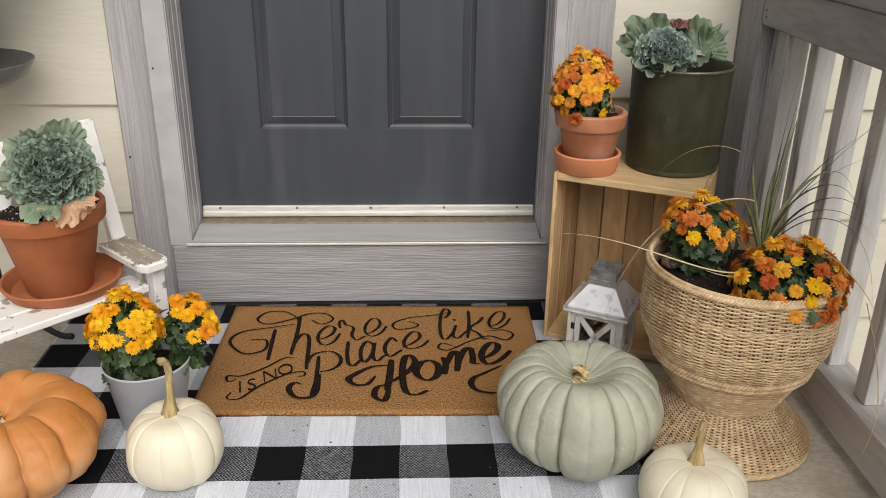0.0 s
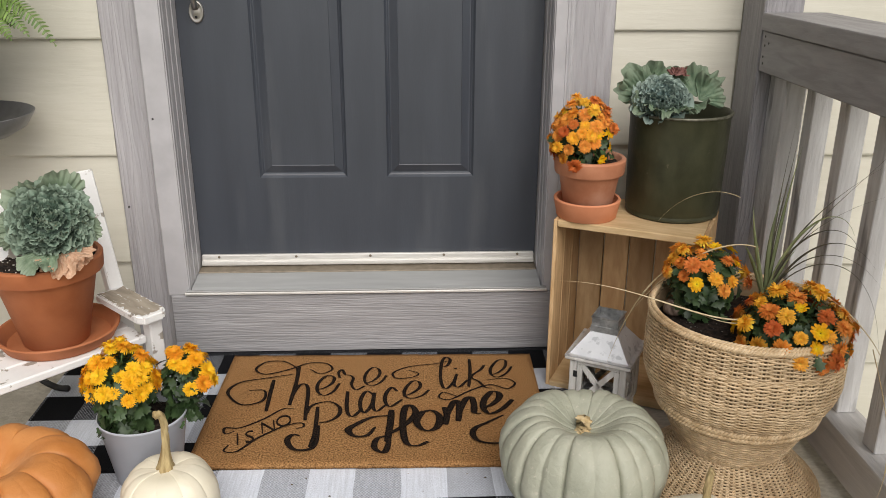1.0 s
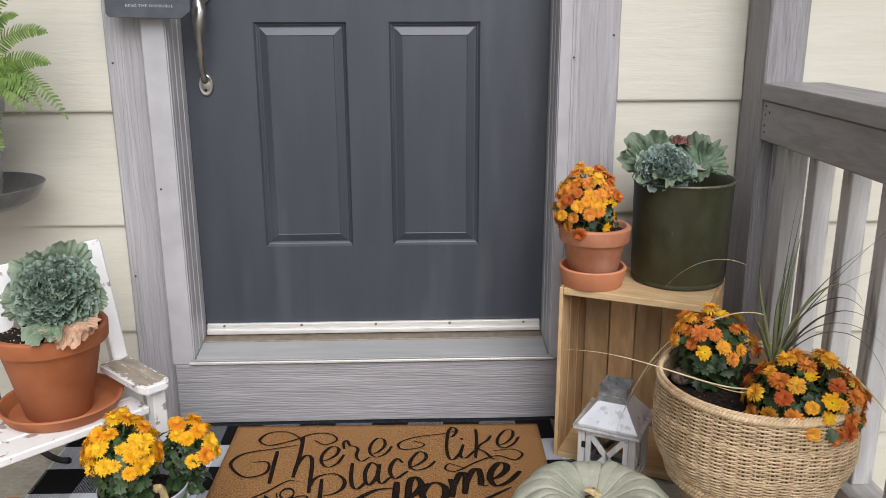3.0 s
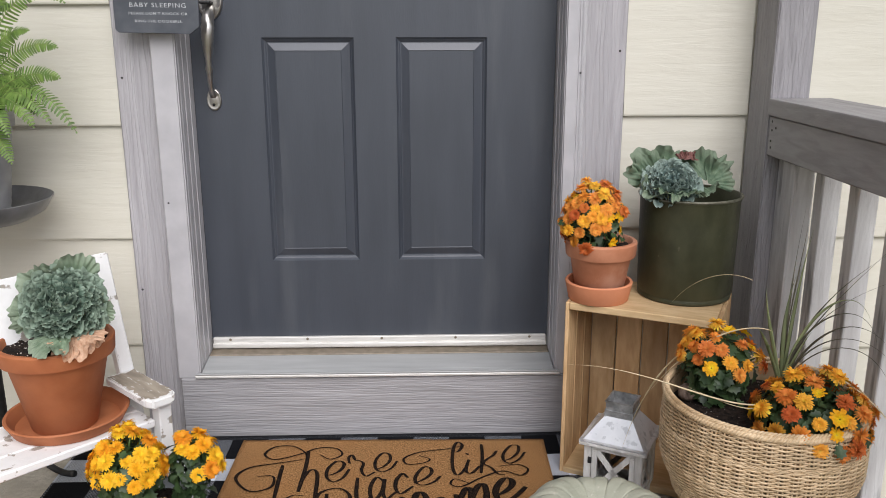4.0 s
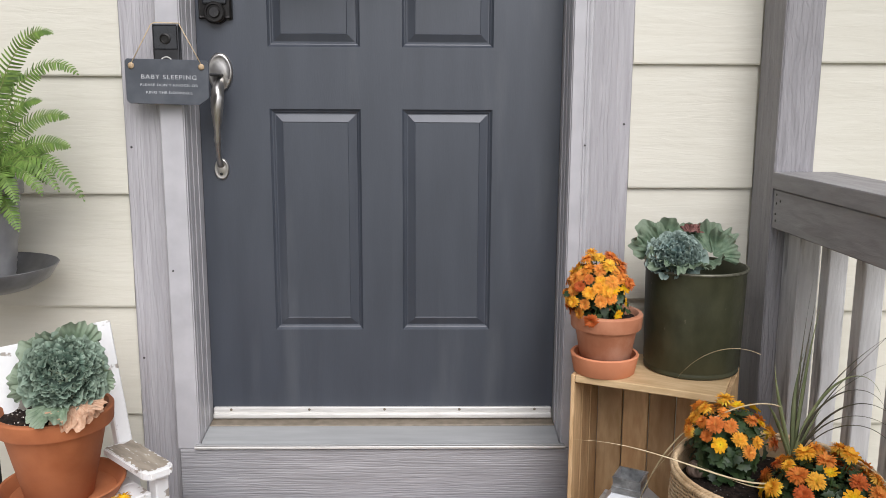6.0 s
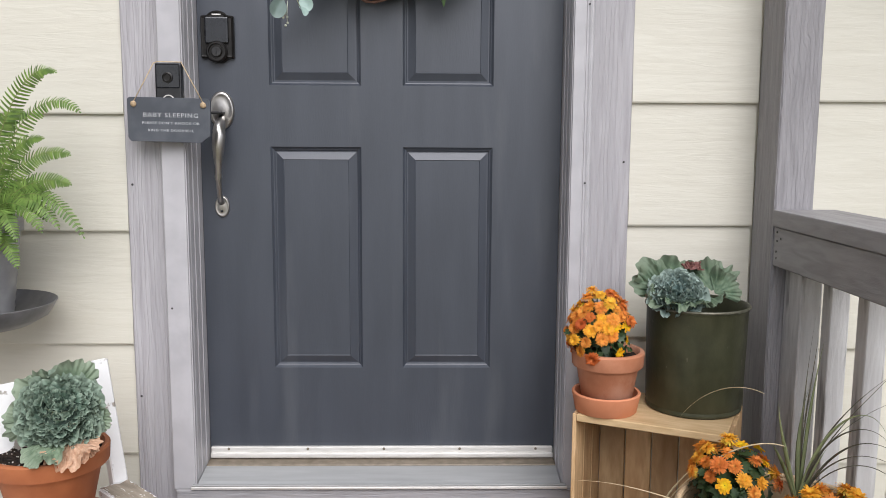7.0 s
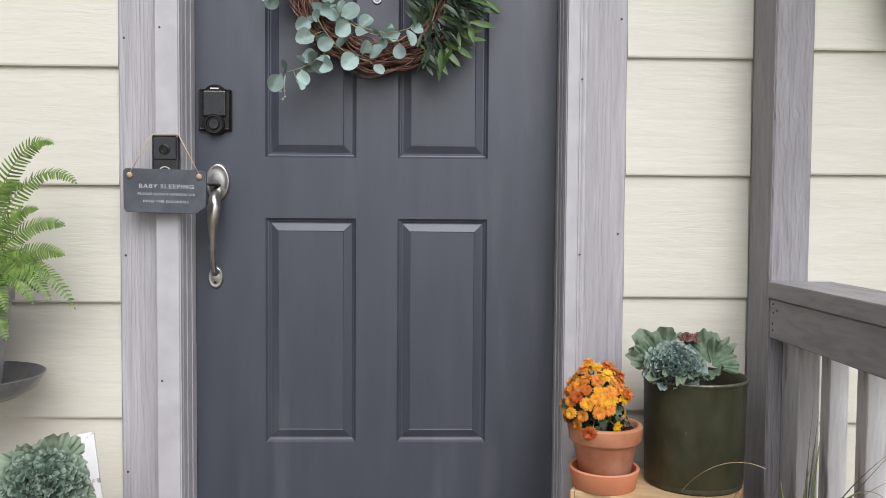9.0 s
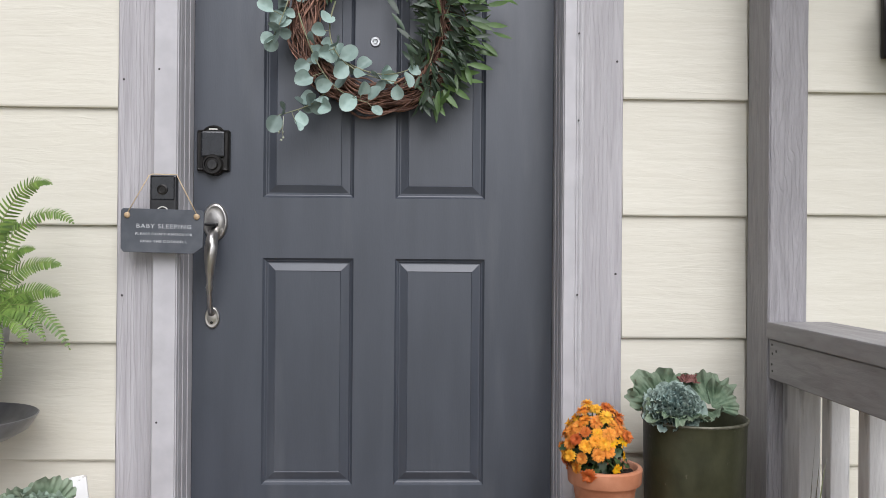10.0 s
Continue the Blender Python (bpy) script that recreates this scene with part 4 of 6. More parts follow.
def add_leaf(v, f, m, L, W, bend=.2):
    right = leaf_outline(L, W)
    b = len(v)
    n = len(right)
    for x, y in right:
        v.append(m @ Vector((x, y, -bend * y * y / L + abs(x) * .3)))
    for x, y in right[1:-1]:
        v.append(m @ Vector((-x, y, -bend * y * y / L + abs(x) * .3)))
    for x, y in right[1:-1]:
        v.append(m @ Vector((0, y, -bend * y * y / L)))
    mid = [b] + [b + n + n - 2 + i for i in range(n - 2)] + [b + n - 1]
    rr = [b + i for i in range(n)]
    ll = [b] + [b + n + i for i in range(n - 2)] + [b + n - 1]
    for i in range(n - 1):
        for side, flip in ((rr, 0), (ll, 1)):
            q = [mid[i], side[i], side[i + 1], mid[i + 1]]
            q = list(dict.fromkeys(q))
            if len(q) > 2:
                f.append(tuple(reversed(q)) if flip else tuple(q))


def mum(centre, size, count, petals, label, seed, ways=None, leafy=260, leaf=.03, base=None, bloom=1.0, bare=0.0, daisies=0, leafmat="mum_leaf", low=-.2, skirt=0, extra=()):
    """A chrysanthemum: a dome of blossoms over dark lobed leaves. size: half widths and height."""
    rnd = random.Random(seed)
    ob = thing("chrysanthemum", pose(*(base or centre)), label, "flowers", group="chrysanthemums on the porch")
    off = Vector(centre) - Vector(base or centre)
    sx, sy, sz = size
    v, f = [], []
    for _ in range(leafy):
        d = Vector((rnd.gauss(0, 1), rnd.gauss(0, 1), rnd.uniform(-1.1, 1.2))).normalized()
        r = rnd.uniform(.3, .97) ** .6
        p = off + Vector((d.x * sx * r, d.y * sy * r, max(d.z * sz * r, -off.z + .004)))
        if p.z < .022:
            p.x, p.y = p.x * .6, p.y * .6
        m = Matrix.Translation(p) @ frame_of(Vector((d.x, d.y, d.z + .5)) + Vector((rnd.uniform(-.5, .5), rnd.uniform(-.5, .5), rnd.uniform(-.3, .6))), rnd.uniform(0, 360))
        L = leaf * rnd.uniform(.7, 1.25)
        add_leaf(v, f, m, L, L * .42, rnd.uniform(0, .5))
    for _ in range(skirt):
        a, r = rnd.uniform(0, 2 * math.pi), math.sqrt(rnd.uniform(.02, .5))
        p = Vector((off.x + math.cos(a) * sx * r, off.y + math.sin(a) * sy * r, rnd.uniform(.002, .035)))
        m = Matrix.Translation(p) @ frame_of(Vector((math.cos(a) * .7, math.sin(a) * .7, .8)) + Vector((rnd.uniform(-.4, .4), rnd.uniform(-.4, .4), 0)), rnd.uniform(0, 360))
        L = leaf * rnd.uniform(.8, 1.3)
        add_leaf(v, f, m, L, L * .42, rnd.uniform(0, .5))
    tagged(part("foliage", raw(v, f, True), M[leafmat], ob, "dark green lobed leaves"), kind="stuff")
    v, f = [], []
    placed = []
    tries = 0
    while len(placed) < count and tries < 6000:
        tries += 1
        d = Vector((rnd.gauss(0, 1), rnd.gauss(0, 1) - .3, rnd.uniform(low, 1.15))).normalized()
        if ways and not ways(d):
            continue
        if any((d - q).length < (.40 if count < 32 else .29) * rnd.uniform(.75, 1.1) for q in placed):
            if tries < 5000:
                continue
        placed.append(d)
    placed = [Vector(e).normalized() for e in extra] + placed
    daisies = max(daisies, len(extra))
    for i, d in enumerate(placed):
        k = 1.0 + .12 * noise.noise(d * 1.7 + Vector((seed, 0, 0))) + rnd.uniform(-.14, .07)
        p = off + Vector((d.x * sx * k, d.y * sy * k, d.z * sz * k))
        aim = Vector((d.x, d.y, d.z + .25)).normalized() + Vector((rnd.uniform(-.25, .25), rnd.uniform(-.25, .25), rnd.uniform(-.2, .2)))
        small = i < daisies
        me = rnd.choice(DAISIES if small else BLOOMS)
        s = bloom * rnd.uniform(.74, 1.16)
        m = Matrix.Translation(p) @ frame_of(aim, rnd.uniform(0, 360)) @ Matrix.Diagonal((s, s, s, 1))
        fl = new("blossom", me)
        if not me.materials:
            me.materials.append(M["pet_yellow"])
        fl.parent, fl.matrix_basis = ob, m
        fl.material_slots[0].link = "OBJECT"
        fl.material_slots[0].material = petals if not small else M["pet_small"]
        pts = bez(off + Vector((d.x * sx * .1, d.y * sy * .1, -sz * .55)), off + Vector((d.x * sx * .3, d.y * sy * .3, 0)), p - aim * .03, p, 5)
        tube_data(pts, .0016, 4, v, f)
    tagged(part("stalk_work", raw(v, f, True), M["mum_leaf_pale"], ob, "thin green stalks"), kind="stuff")
    return ob


M["pet_small"] = petal_mat("lemon_petals", [(0, (.90, .62, .01)), (1, (.95, .74, .03))])
# yellow plants in the pail
mum((-.453, -.688, .214), (.062, .062, .080), 44, M["pet_yellow"], "golden yellow chrysanthemum cluster in grey pail", 3, leafy=520, base=(-.445, -.68, .126), leaf=.030, bloom=.88, low=.05, skirt=130)
mum((-.345, -.655, .214), (.046, .042, .058), 17, M["pet_yellow"], "smaller golden yellow chrysanthemum sprig in grey pail", 7, leafy=200, base=(-.38, -.665, .126), leaf=.026, bloom=.90, low=-.15, skirt=70, ways=lambda d: d.x > -.45 and (d.x > .3 or d.z > .35))
# small pot on the crate
mum((.506, -.322, ZC + .184), (.066, .060, .082), 62, M["pet_bronze"], "rust orange chrysanthemum in small terracotta pot", 12, leafy=420, base=(.52, -.312, ZC + .124), leaf=.025, bloom=.80, ways=lambda d: not (d.x > .22 and d.z < .30), extra=((.74, -.62, -.12), (.42, -.80, -.42), (.22, -.95, .28), (.70, -.60, .24)))
# wicker planter: two plants
mum((.688, -.655, .412), (.068, .066, .066), 30, M["pet_bronze"], "orange chrysanthemum at the back of the wicker planter", 21, leafy=460, base=(.69, -.665, .345), leaf=.027, daisies=5, bloom=.86, low=.12, skirt=110)
mum((.806, -.807, .369), (.088, .092, .074), 66, M["pet_bronze"], "large orange chrysanthemum spilling over the wicker rim", 33, leafy=680, base=(.795, -.765, .345), leaf=.027, daisies=7, bloom=.88, low=-.5, skirt=160)


# ---- ornamental kale ----
def kale_leaf(L, W, ruffle, waves, cup, seed, nr=5, na=24, fold=.004, jag=.6):
    """A frilled fan-shaped leaf, base at the origin, length along y, face up z."""
    def nz(u, w):
        return noise.noise(Vector((u, seed * 3.7 + w, w * .6)))

    v, f = [], []
    for i in range(nr + 1):
        q = (i / nr) ** .8
        for j in range(na + 1):
            a = (2 * j / na - 1) * 1.38
            frill = 2.2 * nz(waves * a * .75, 1) + 1.5 * nz(waves * a * 1.9, 2 + q)
            out = 1 + q ** 3 * jag * (.30 * nz(waves * a * .5, 3) + .22 * nz(waves * a * 1.4, 4))
            x = W * q * math.sin(a) * out
            y = L * q * (.36 + .64 * math.cos(a)) * out
            z = L * (cup * q * q * (.4 + .6 * math.sin(a) ** 2) + fold * q * (1 - q * .4) * math.cos(8 * a) + .20 * q * nz(a * 1.6, 6 + q * 1.5) + .055 * q * nz(a * 5.5, 9 + q * 5) - .05 * q * math.exp(-(a / .12) ** 2))
            z += ruffle * q ** 3.2 * frill
            v.append((x, y, z))
    w = na + 1
    for i in range(nr):
        for j in range(na):
            a = i * w + j
            f.append((a, a + 1, a + w + 1, a + w))
    return raw(v, f, True)


M["kale_in"] = leaf_material("blue_green_kale", (.11, .18, .13), (.185, .26, .20), (.27, .345, .265), .6, .08, .13, length=.046)
M["kale_out"] = leaf_material("grey_green_kale", (.14, .20, .125), (.215, .285, .185), (.27, .33, .235), .6, .12, .2, length=.085)
M["kale_blue"] = leaf_material("blue_grey_kale", (.125, .20, .185), (.21, .29, .275), (.32, .40, .35), .6, .08, .13, length=.046)
M["kale_dark"] = leaf_material("dark_green_kale", (.085, .14, .085), (.15, .21, .13), (.19, .24, .165), .6, .12, .2, length=.085)
M["kale_dry"] = mat("wilted_kale_leaf", (.48, .27, .16), (.66, .44, .30), 50, .7, bump=.3, trans=.1)
M["kale_filler"] = mat("dark_kale_filler", (.05, .085, .065), (.09, .13, .10), 60, .8, bump=.6)
M["kale_red"] = mat("red_kale_heart", (.13, .05, .045), (.24, .10, .08), 60, .6, bump=.2)
K_IN = [kale_leaf(.046, .036, .0070, 3.4, .22, s, 7, 36) for s in range(6)]
K_OUT = [kale_leaf(.085, .070, .0135, 3.2, .10, 10 + s, 12, 60, .002, .9) for s in range(4)]


def kale(centre, R, axis, n_in, label, seed, keep=None, reach=95, inner="kale_in"):
    """A tight dome of frilled leaves about the axis."""
    rnd = random.Random(seed)
    ob = thing("ornamental_kale", pose(*centre), label, "plant", group="ornamental kales")
    axis = Vector(axis).normalized()
    q = axis.to_track_quat("Z", "Y").to_matrix().to_4x4()
    golden = math.pi * (3 - math.sqrt(5))
    for i in range(n_in):
        t = (i + .5) / n_in
        a = i * golden + rnd.uniform(-.2, .2)
        th = radians(2 + reach * t ** .62)
        d = Vector((math.sin(th) * math.cos(a), math.sin(th) * math.sin(a), math.cos(th)))
        out_n = Vector((math.cos(a) * -math.cos(th), math.sin(a) * -math.cos(th), math.sin(th)))
        # outer leaves lie flatter, so their upper faces show
        y = (d + out_n * rnd.uniform(.05, .45)).normalized()
        x = y.cross(out_n).normalized()
        z = x.cross(y)
        k = (.50 + .86 * t ** .75) * rnd.uniform(.85, 1.15)
        if t < .3:
            y = (d + Vector((rnd.uniform(-.6, .6), rnd.uniform(-.6, .6), 0))).normalized()
            x = y.cross(out_n).normalized()
            z = x.cross(y)
        base = d * (R * rnd.uniform(.94, 1.05) - .046 * k * .86)
        m = q @ Matrix.Translation(base) @ Matrix((x, y, z)).transposed().to_4x4() @ pose(0, 0, 0, rnd.uniform(-7, 7), rnd.uniform(-9, 9), 0) @ Matrix.Diagonal((k, k, k, 1))
        if keep and not keep(Vector(centre) + m @ Vector((0, .046, 0))):
            continue
        part("leaf", rnd.choice(K_IN), M[inner], ob, m=m)
    # dark green ball that fills the dome behind the leaves
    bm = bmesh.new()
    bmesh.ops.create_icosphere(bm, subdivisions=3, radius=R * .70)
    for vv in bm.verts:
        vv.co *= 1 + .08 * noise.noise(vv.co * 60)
    part("heart", bm, M["kale_filler"], ob, smooth=True)
    return ob


def kale_blade(ob, base, tip, face, material, label, wide=1.0, k=0):
    """One broad outer leaf from base to tip in the world."""
    o = ob.matrix_basis.translation
    b, t = Vector(base) - o, Vector(tip) - o
    y = t - b
    s = y.length / .085
    y.normalize()
    z = Vector(face)
    z = (z - y * z.dot(y)).normalized()
    m = Matrix.Translation(b) @ Matrix((y.cross(z), y, z)).transposed().to_4x4() @ Matrix.Diagonal((s * wide, s, s, 1))
    return part("leaf", K_OUT[k % 4], material, ob, label, m=m)


k1 = kale((-.617, -.510, .490), .078, (.30, -.72, .58), 165, "frilly blue-green ornamental kale in large terracotta pot", 4, lambda p: p.z > .440)
for n, (base, tip, face, wide) in enumerate((
        ((-.610, -.475, .520), (-.600, -.490, .598), (.3, -1, .1), .85), ((-.64, -.475, .51), (-.690, -.49, .568), (.1, -1, .3), .85),
        ((-.645, -.49, .48), (-.712, -.50, .528), (0, -.9, .5), .9), ((-.672, -.50, .470), (-.722, -.515, .488), (0, -.9, .4), .85), ((-.565, -.50, .482), (-.520, -.505, .490), (.2, -1, .3), .9))):
    kale_blade(k1, base, tip, face, M["kale_out"], "broad grey-green outer leaf", wide, n)
for n, (base, tip, wide) in enumerate((((-.612, -.570, .458), (-.632, -.616, .424), .8), ((-.600, -.570, .458), (-.598, -.608, .432), .8))):
    kale_blade(k1, base, tip, (.1, -.75, .75), M["kale_out"], "pale leaf lying on the pot rim", wide, n)
for n, (base, tip) in enumerate((((-.580, -.562, .450), (-.574, -.602, .416)), ((-.585, -.564, .448), (-.600, -.606, .424)), ((-.568, -.552, .452), (-.536, -.552, .426)), ((-.575, -.558, .452), (-.548, -.580, .418)))):
    kale_blade(k1, base, tip, (.3, -.75, .6), M["kale_dry"], "wilted tan leaf lying on the pot rim", .85, n + 1)


def over_rim(p):
    return p.z > .684 or math.hypot(p.x - .7357, p.y + .279) < .098


k2 = kale((.673, -.316, .690), .060, (-.20, -.60, .77), 140, "frilly blue-green ornamental kale in olive planter", 9, over_rim, 88, "kale_blue")
for n, (base, tip, face, wide) in enumerate((
        ((.660, -.285, .705), (.638, -.262, .780), (-.1, -1, .1), 1.0), ((.655, -.295, .705), (.598, -.285, .755), (-.2, -1, .3), .85), ((.765, -.28, .705), (.772, -.258, .770), (-.2, -1, .1), 1.05),
        ((.77, -.285, .70), (.812, -.285, .735), (0, -1, .4), 1.1), ((.66, -.33, .70), (.604, -.345, .700), (-.2, -.8, .7), .9), ((.665, -.345, .70), (.645, -.392, .694), (-.1, -.7, .7), .9), ((.70, -.345, .705), (.695, -.396, .690), (0, -.7, .7), .8),
        ((.735, -.32, .70), (.752, -.365, .690), (.2, -.7, .6), .8), ((.70, -.27, .71), (.70, -.26, .772), (0, -1, .2), .9))):
    kale_blade(k2, base, tip, face, M["kale_dark"], "broad grey-green outer leaf", wide, n + 1)
for s in range(5):
    part("leaf", K_IN[s % 5], M["kale_red"], k2, "small red heart leaf", m=pose(.030 + .008 * s, .030 - .004 * (s % 2), .064, 60, 12 * s, -50 + 25 * s) @ Matrix.Diagonal((.42, .42, .42, 1)))

# ---- fern ----
M["fern"] = mat("fern_green", (.085, .16, .030), (.18, .275, .062), 50, .5, bump=.1, isl=.35, rnd=0, trans=.18)
M["fern_rib"] = mat("fern_rib", (.12, .16, .04), (.20, .22, .07), 40, .6, bump=.1)


def frond(pts, L, seed):
    """A comb of narrow leaflets on both sides of the rib; the blade faces out from the wall."""
    rnd = random.Random(seed)
    n = len(pts) - 1
    v, f = [], []
    face = Vector((.35 + rnd.uniform(-.3, .3), -.8, .45 + rnd.uniform(-.25, .35))).normalized()
    for i in range(2, n + 1):
        t = i / n
        p = pts[i]
        d = (pts[i] - pts[i - 1]).normalized()
        side = d.cross(face).normalized()
        up = side.cross(d)
        ln = L * (math.sin(math.pi * min(1, .20 + t * .80)) ** .6) * rnd.uniform(.88, 1.08) + .002
        for s in (-1, 1):
            way = (side * s + d * rnd.uniform(.12, .3) - up * rnd.uniform(.0, .25)).normalized()
            w = d * .0027
            b = len(v)
            for u, k in ((0, 1.1), (.25, 1.0), (.7, .9), (.93, .6), (1, .1)):
                c = p + way * ln * u - up * (ln * .2 * u * u) + d * ln * .10 * u * u
                v += [c - w * k, c + w * k + up * .0006]
            for q in range(4):
                a = b + 2 * q
                f.append((a, a + 1, a + 3, a + 2) if s > 0 else (a + 1, a, a + 2, a + 3))
    return raw(v, f)


fern = thing("fern", pose(-.880, -.272, .845), "bright green arching fern in ribbed grey pot", "plant")
rnd = random.Random(5)
# tips of the fronds as steps east, north and up from the crown, and the height of their arch
TIPS = [(.201, -.03, .336, .04), (.248, -.03, .252, .08), (.166, -.03, .195, .015), (.222, -.03, .160, .03), (.220, -.03, .096, .03), (.251, -.05, -.018, .15), (.198, -.05, .002, .11), (.165, -.06, -.005, .10), (.118, -.08, -.08, .09)]
TIPS += [(.14, .02, .012, .10), (.125, -.09, -.02, .10), (.09, -.10, -.03, .09), (.16, .03, .04, .10), (.06, -.09, -.05, .08), (.10, .04, .24, .05), (.05, -.05, .27, .04)]
TIPS += [(-rnd.uniform(.05, .26), rnd.uniform(-.14, .12), rnd.uniform(-.1, .3), rnd.uniform(.05, .13)) for _ in range(14)]
for i, (tx, ty, tz, arch) in enumerate(TIPS):
    pts = bez((tx * .06, ty * .06, -.02), (tx * .22, ty * .22, max(.03, tz * .62 + arch * .6)), (tx * .68, ty * .68, tz + arch), (tx, ty, tz), 42)
    fr_ob = part("frond", frond(pts, .026, i), M["fern"], fern)
    part("rib", tube(pts, [.0014 - .0009 * k / 42 for k in range(43)], 4), M["fern_rib"], fr_ob)


# ---- spiky grass in the wicker planter ----
M["spike"] = mat("spike_green", (.15, .18, .08), (.27, .30, .15), 40, .5, bump=.1, stretch=(1, 1, .2), trans=.1, rnd=.25)
M["dry"] = mat("dry_grass", (.54, .43, .25), (.70, .58, .38), 40, .7, bump=.1, rnd=.15)
M["thin"] = mat("thin_grass", (.07, .065, .045), (.12, .11, .07), 40, .6, bump=.1, rnd=.2)
spike = thing("spike_grass", pose(.770, -.700, .345), "spiky grass with long arching dry blades in the wicker planter", "plant")
SB = Vector((.770, -.700, .345))


def blade(p0, p1, p2, p3, w, material, flat=.18, label=""):
    pts = [p - SB for p in bez(p0, p1, p2, p3, 26)]
    rad = [w * (.55 + .45 * math.sin(math.pi * min(1, i / 26 * .8 + .18))) * (1 - .92 * max(0, i / 26 - .45) / .55) for i in range(27)]
    part("blade", tube(pts, rad, 6, flat=flat), material, spike, label)


B0 = (.796, -.700, .375)
# stout green blades
for tip, bow, w in (((.744, -.70, .577), (-.008, 0, .015), .0066), ((.726, -.72, .506), (-.015, -.01, .050), .0062), ((.8185, -.70, .690), (-.004, 0, .0), .0052), ((.801, -.69, .600), (-.012, 0, .0), .0064),
                    ((.788, -.69, .530), (.0, 0, .0), .0060), ((.822, -.73, .505), (.006, 0, .015), .0055), ((.752, -.73, .480), (-.02, 0, .03), .0050)):
    tv, bv3 = Vector(tip), Vector(bow)
    b0 = Vector(B0)
    blade(b0, b0.lerp(tv, .35) + bv3 * .5 + Vector((0, 0, .02)), b0.lerp(tv, .7) + bv3, tv + Vector((.006, 0, 0)), w * .66, M["spike"], .3)
# long thin blades arching out over the railing side
for tip, p1, p2, w, mt in (((.862, -.60, .675), (.80, -.68, .50), (.83, -.65, .58), .0020, "thin"), ((.957, -.74, .660), (.80, -.70, .50), (.88, -.72, .60), .0022, "thin"), ((.990, -.72, .60), (.80, -.70, .49), (.89, -.71, .57), .0016, "thin"),
                           ((.905, -.78, .545), (.80, -.72, .54), (.88, -.76, .625), .0036, "spike"), ((.912, -.80, .505), (.80, -.72, .55), (.90, -.78, .60), .0024, "thin"), ((.925, -.83, .50), (.81, -.73, .49), (.88, -.77, .585), .0028, "thin"),
                           ((.962, -.80, .45), (.81, -.72, .48), (.89, -.76, .555), .0022, "thin"), ((.943, -.86, .34), (.82, -.73, .50), (.945, -.80, .56), .0018, "thin"), ((.98, -.74, .70), (.81, -.70, .50), (.90, -.72, .585), .0016, "thin"), ((.845, -.62, .72), (.80, -.68, .52), (.82, -.65, .62), .0018, "thin")):
    blade(B0, p1, p2, tip, w * 1.45, M[mt], .35)
# pale blade arching over in front of the olive planter
blade((0.756, -0.620, 0.570), (0.727, -0.580, 0.582), (0.684, -0.500, 0.550), (.661, -.42, .456), .0016, M["dry"], .4)
# dry blades towards the crate and the lantern
blade((.735, -.790, .392), (.64, -.82, .385), (.52, -.76, .462), (.378, -.70, .433), .0058, M["dry"], .3, "long dry tan blade")
blade((.769, -.70, .495), (.72, -.69, .515), (.62, -.67, .475), (.551, -.62, .314), .0038, M["dry"], .4, "long dry tan blade")
blade((.640, -.655, .45), (.60, -.63, .42), (.565, -.58, .33), (.551, -.50, .150), .0026, M["dry"], .4, "long dry tan blade")
blade((.75, -.76, .385), (.70, -.83, .385), (.66, -.82, .398), (.60, -.73, .402), .0028, M["dry"], .4, "dry curled blade")
blade((.850, -.78, .44), (.90, -.82, .425), (.935, -.87, .37), (.945, -.88, .335), .0050, M["dry"], .3, "long dry tan blade")
blade((.93, -.86, .36), (.96, -.90, .24), (.97, -.95, .16), (.90, -.97, .07), .0022, M["dry"], .4, "long dry tan blade")

# ---- wreath ----
M["vine"] = mat("grapevine_twig", (.10, .045, .030), (.26, .135, .09), 60, .6, bump=.3, isl=.6)
M["euca"] = mat("eucalyptus_leaf", (.22, .31, .275), (.33, .42, .375), 18, .55, bump=.1, rnd=.38, trans=.12, c3=(.16, .23, .20), s3=25)
M["olive_leaf"] = mat("long_green_leaf", (.026, .046, .027), (.055, .084, .046), 25, .42, bump=.1, rnd=.35, trans=.15)
M["olive_pale"] = mat("long_pale_leaf", (.065, .125, .035), (.11, .185, .055), 25, .45, bump=.1, rnd=.2, trans=.2)
M["bud"] = mat("pale_bud", (.42, .45, .36), (.52, .55, .45), 90, .7, bump=.2)
M["sprig"] = mat("sprig_stem", (.16, .18, .10), (.25, .24, .14), 40, .6, bump=.1)
WC = Vector((.006, -.032, 1.602))
wreath = thing("wreath", pose(*WC), "grapevine wreath with eucalyptus and long green leaves on the door", "wreath")
rnd = random.Random(2)
v, f = [], []
for k in range(115):
    r0, dep = rnd.uniform(.150, .214), rnd.uniform(-.022, .022)
    a0 = rnd.uniform(0, 2 * math.pi)
    span = rnd.uniform(2.5, 5.2)
    e, ph, kk = rnd.uniform(-.022, .022), rnd.uniform(0, 6), rnd.choice((2, 3, 4))
    pts = []
    for i in range(46):
        a = a0 + span * i / 45
        r = r0 + e * math.sin(kk * a + ph) + .004 * math.sin(11 * a + ph)
        pts.append((r * math.cos(a), max(-.03, min(.026, dep + .014 * math.cos(kk * a + ph))), r * math.sin(a)))
    tube_data(pts, [rnd.uniform(.0011, .0030)] * 46, 5, v, f)
part("vine_ring", raw(v, f, True), M["vine"], wreath, "twisted brown grapevine twigs")


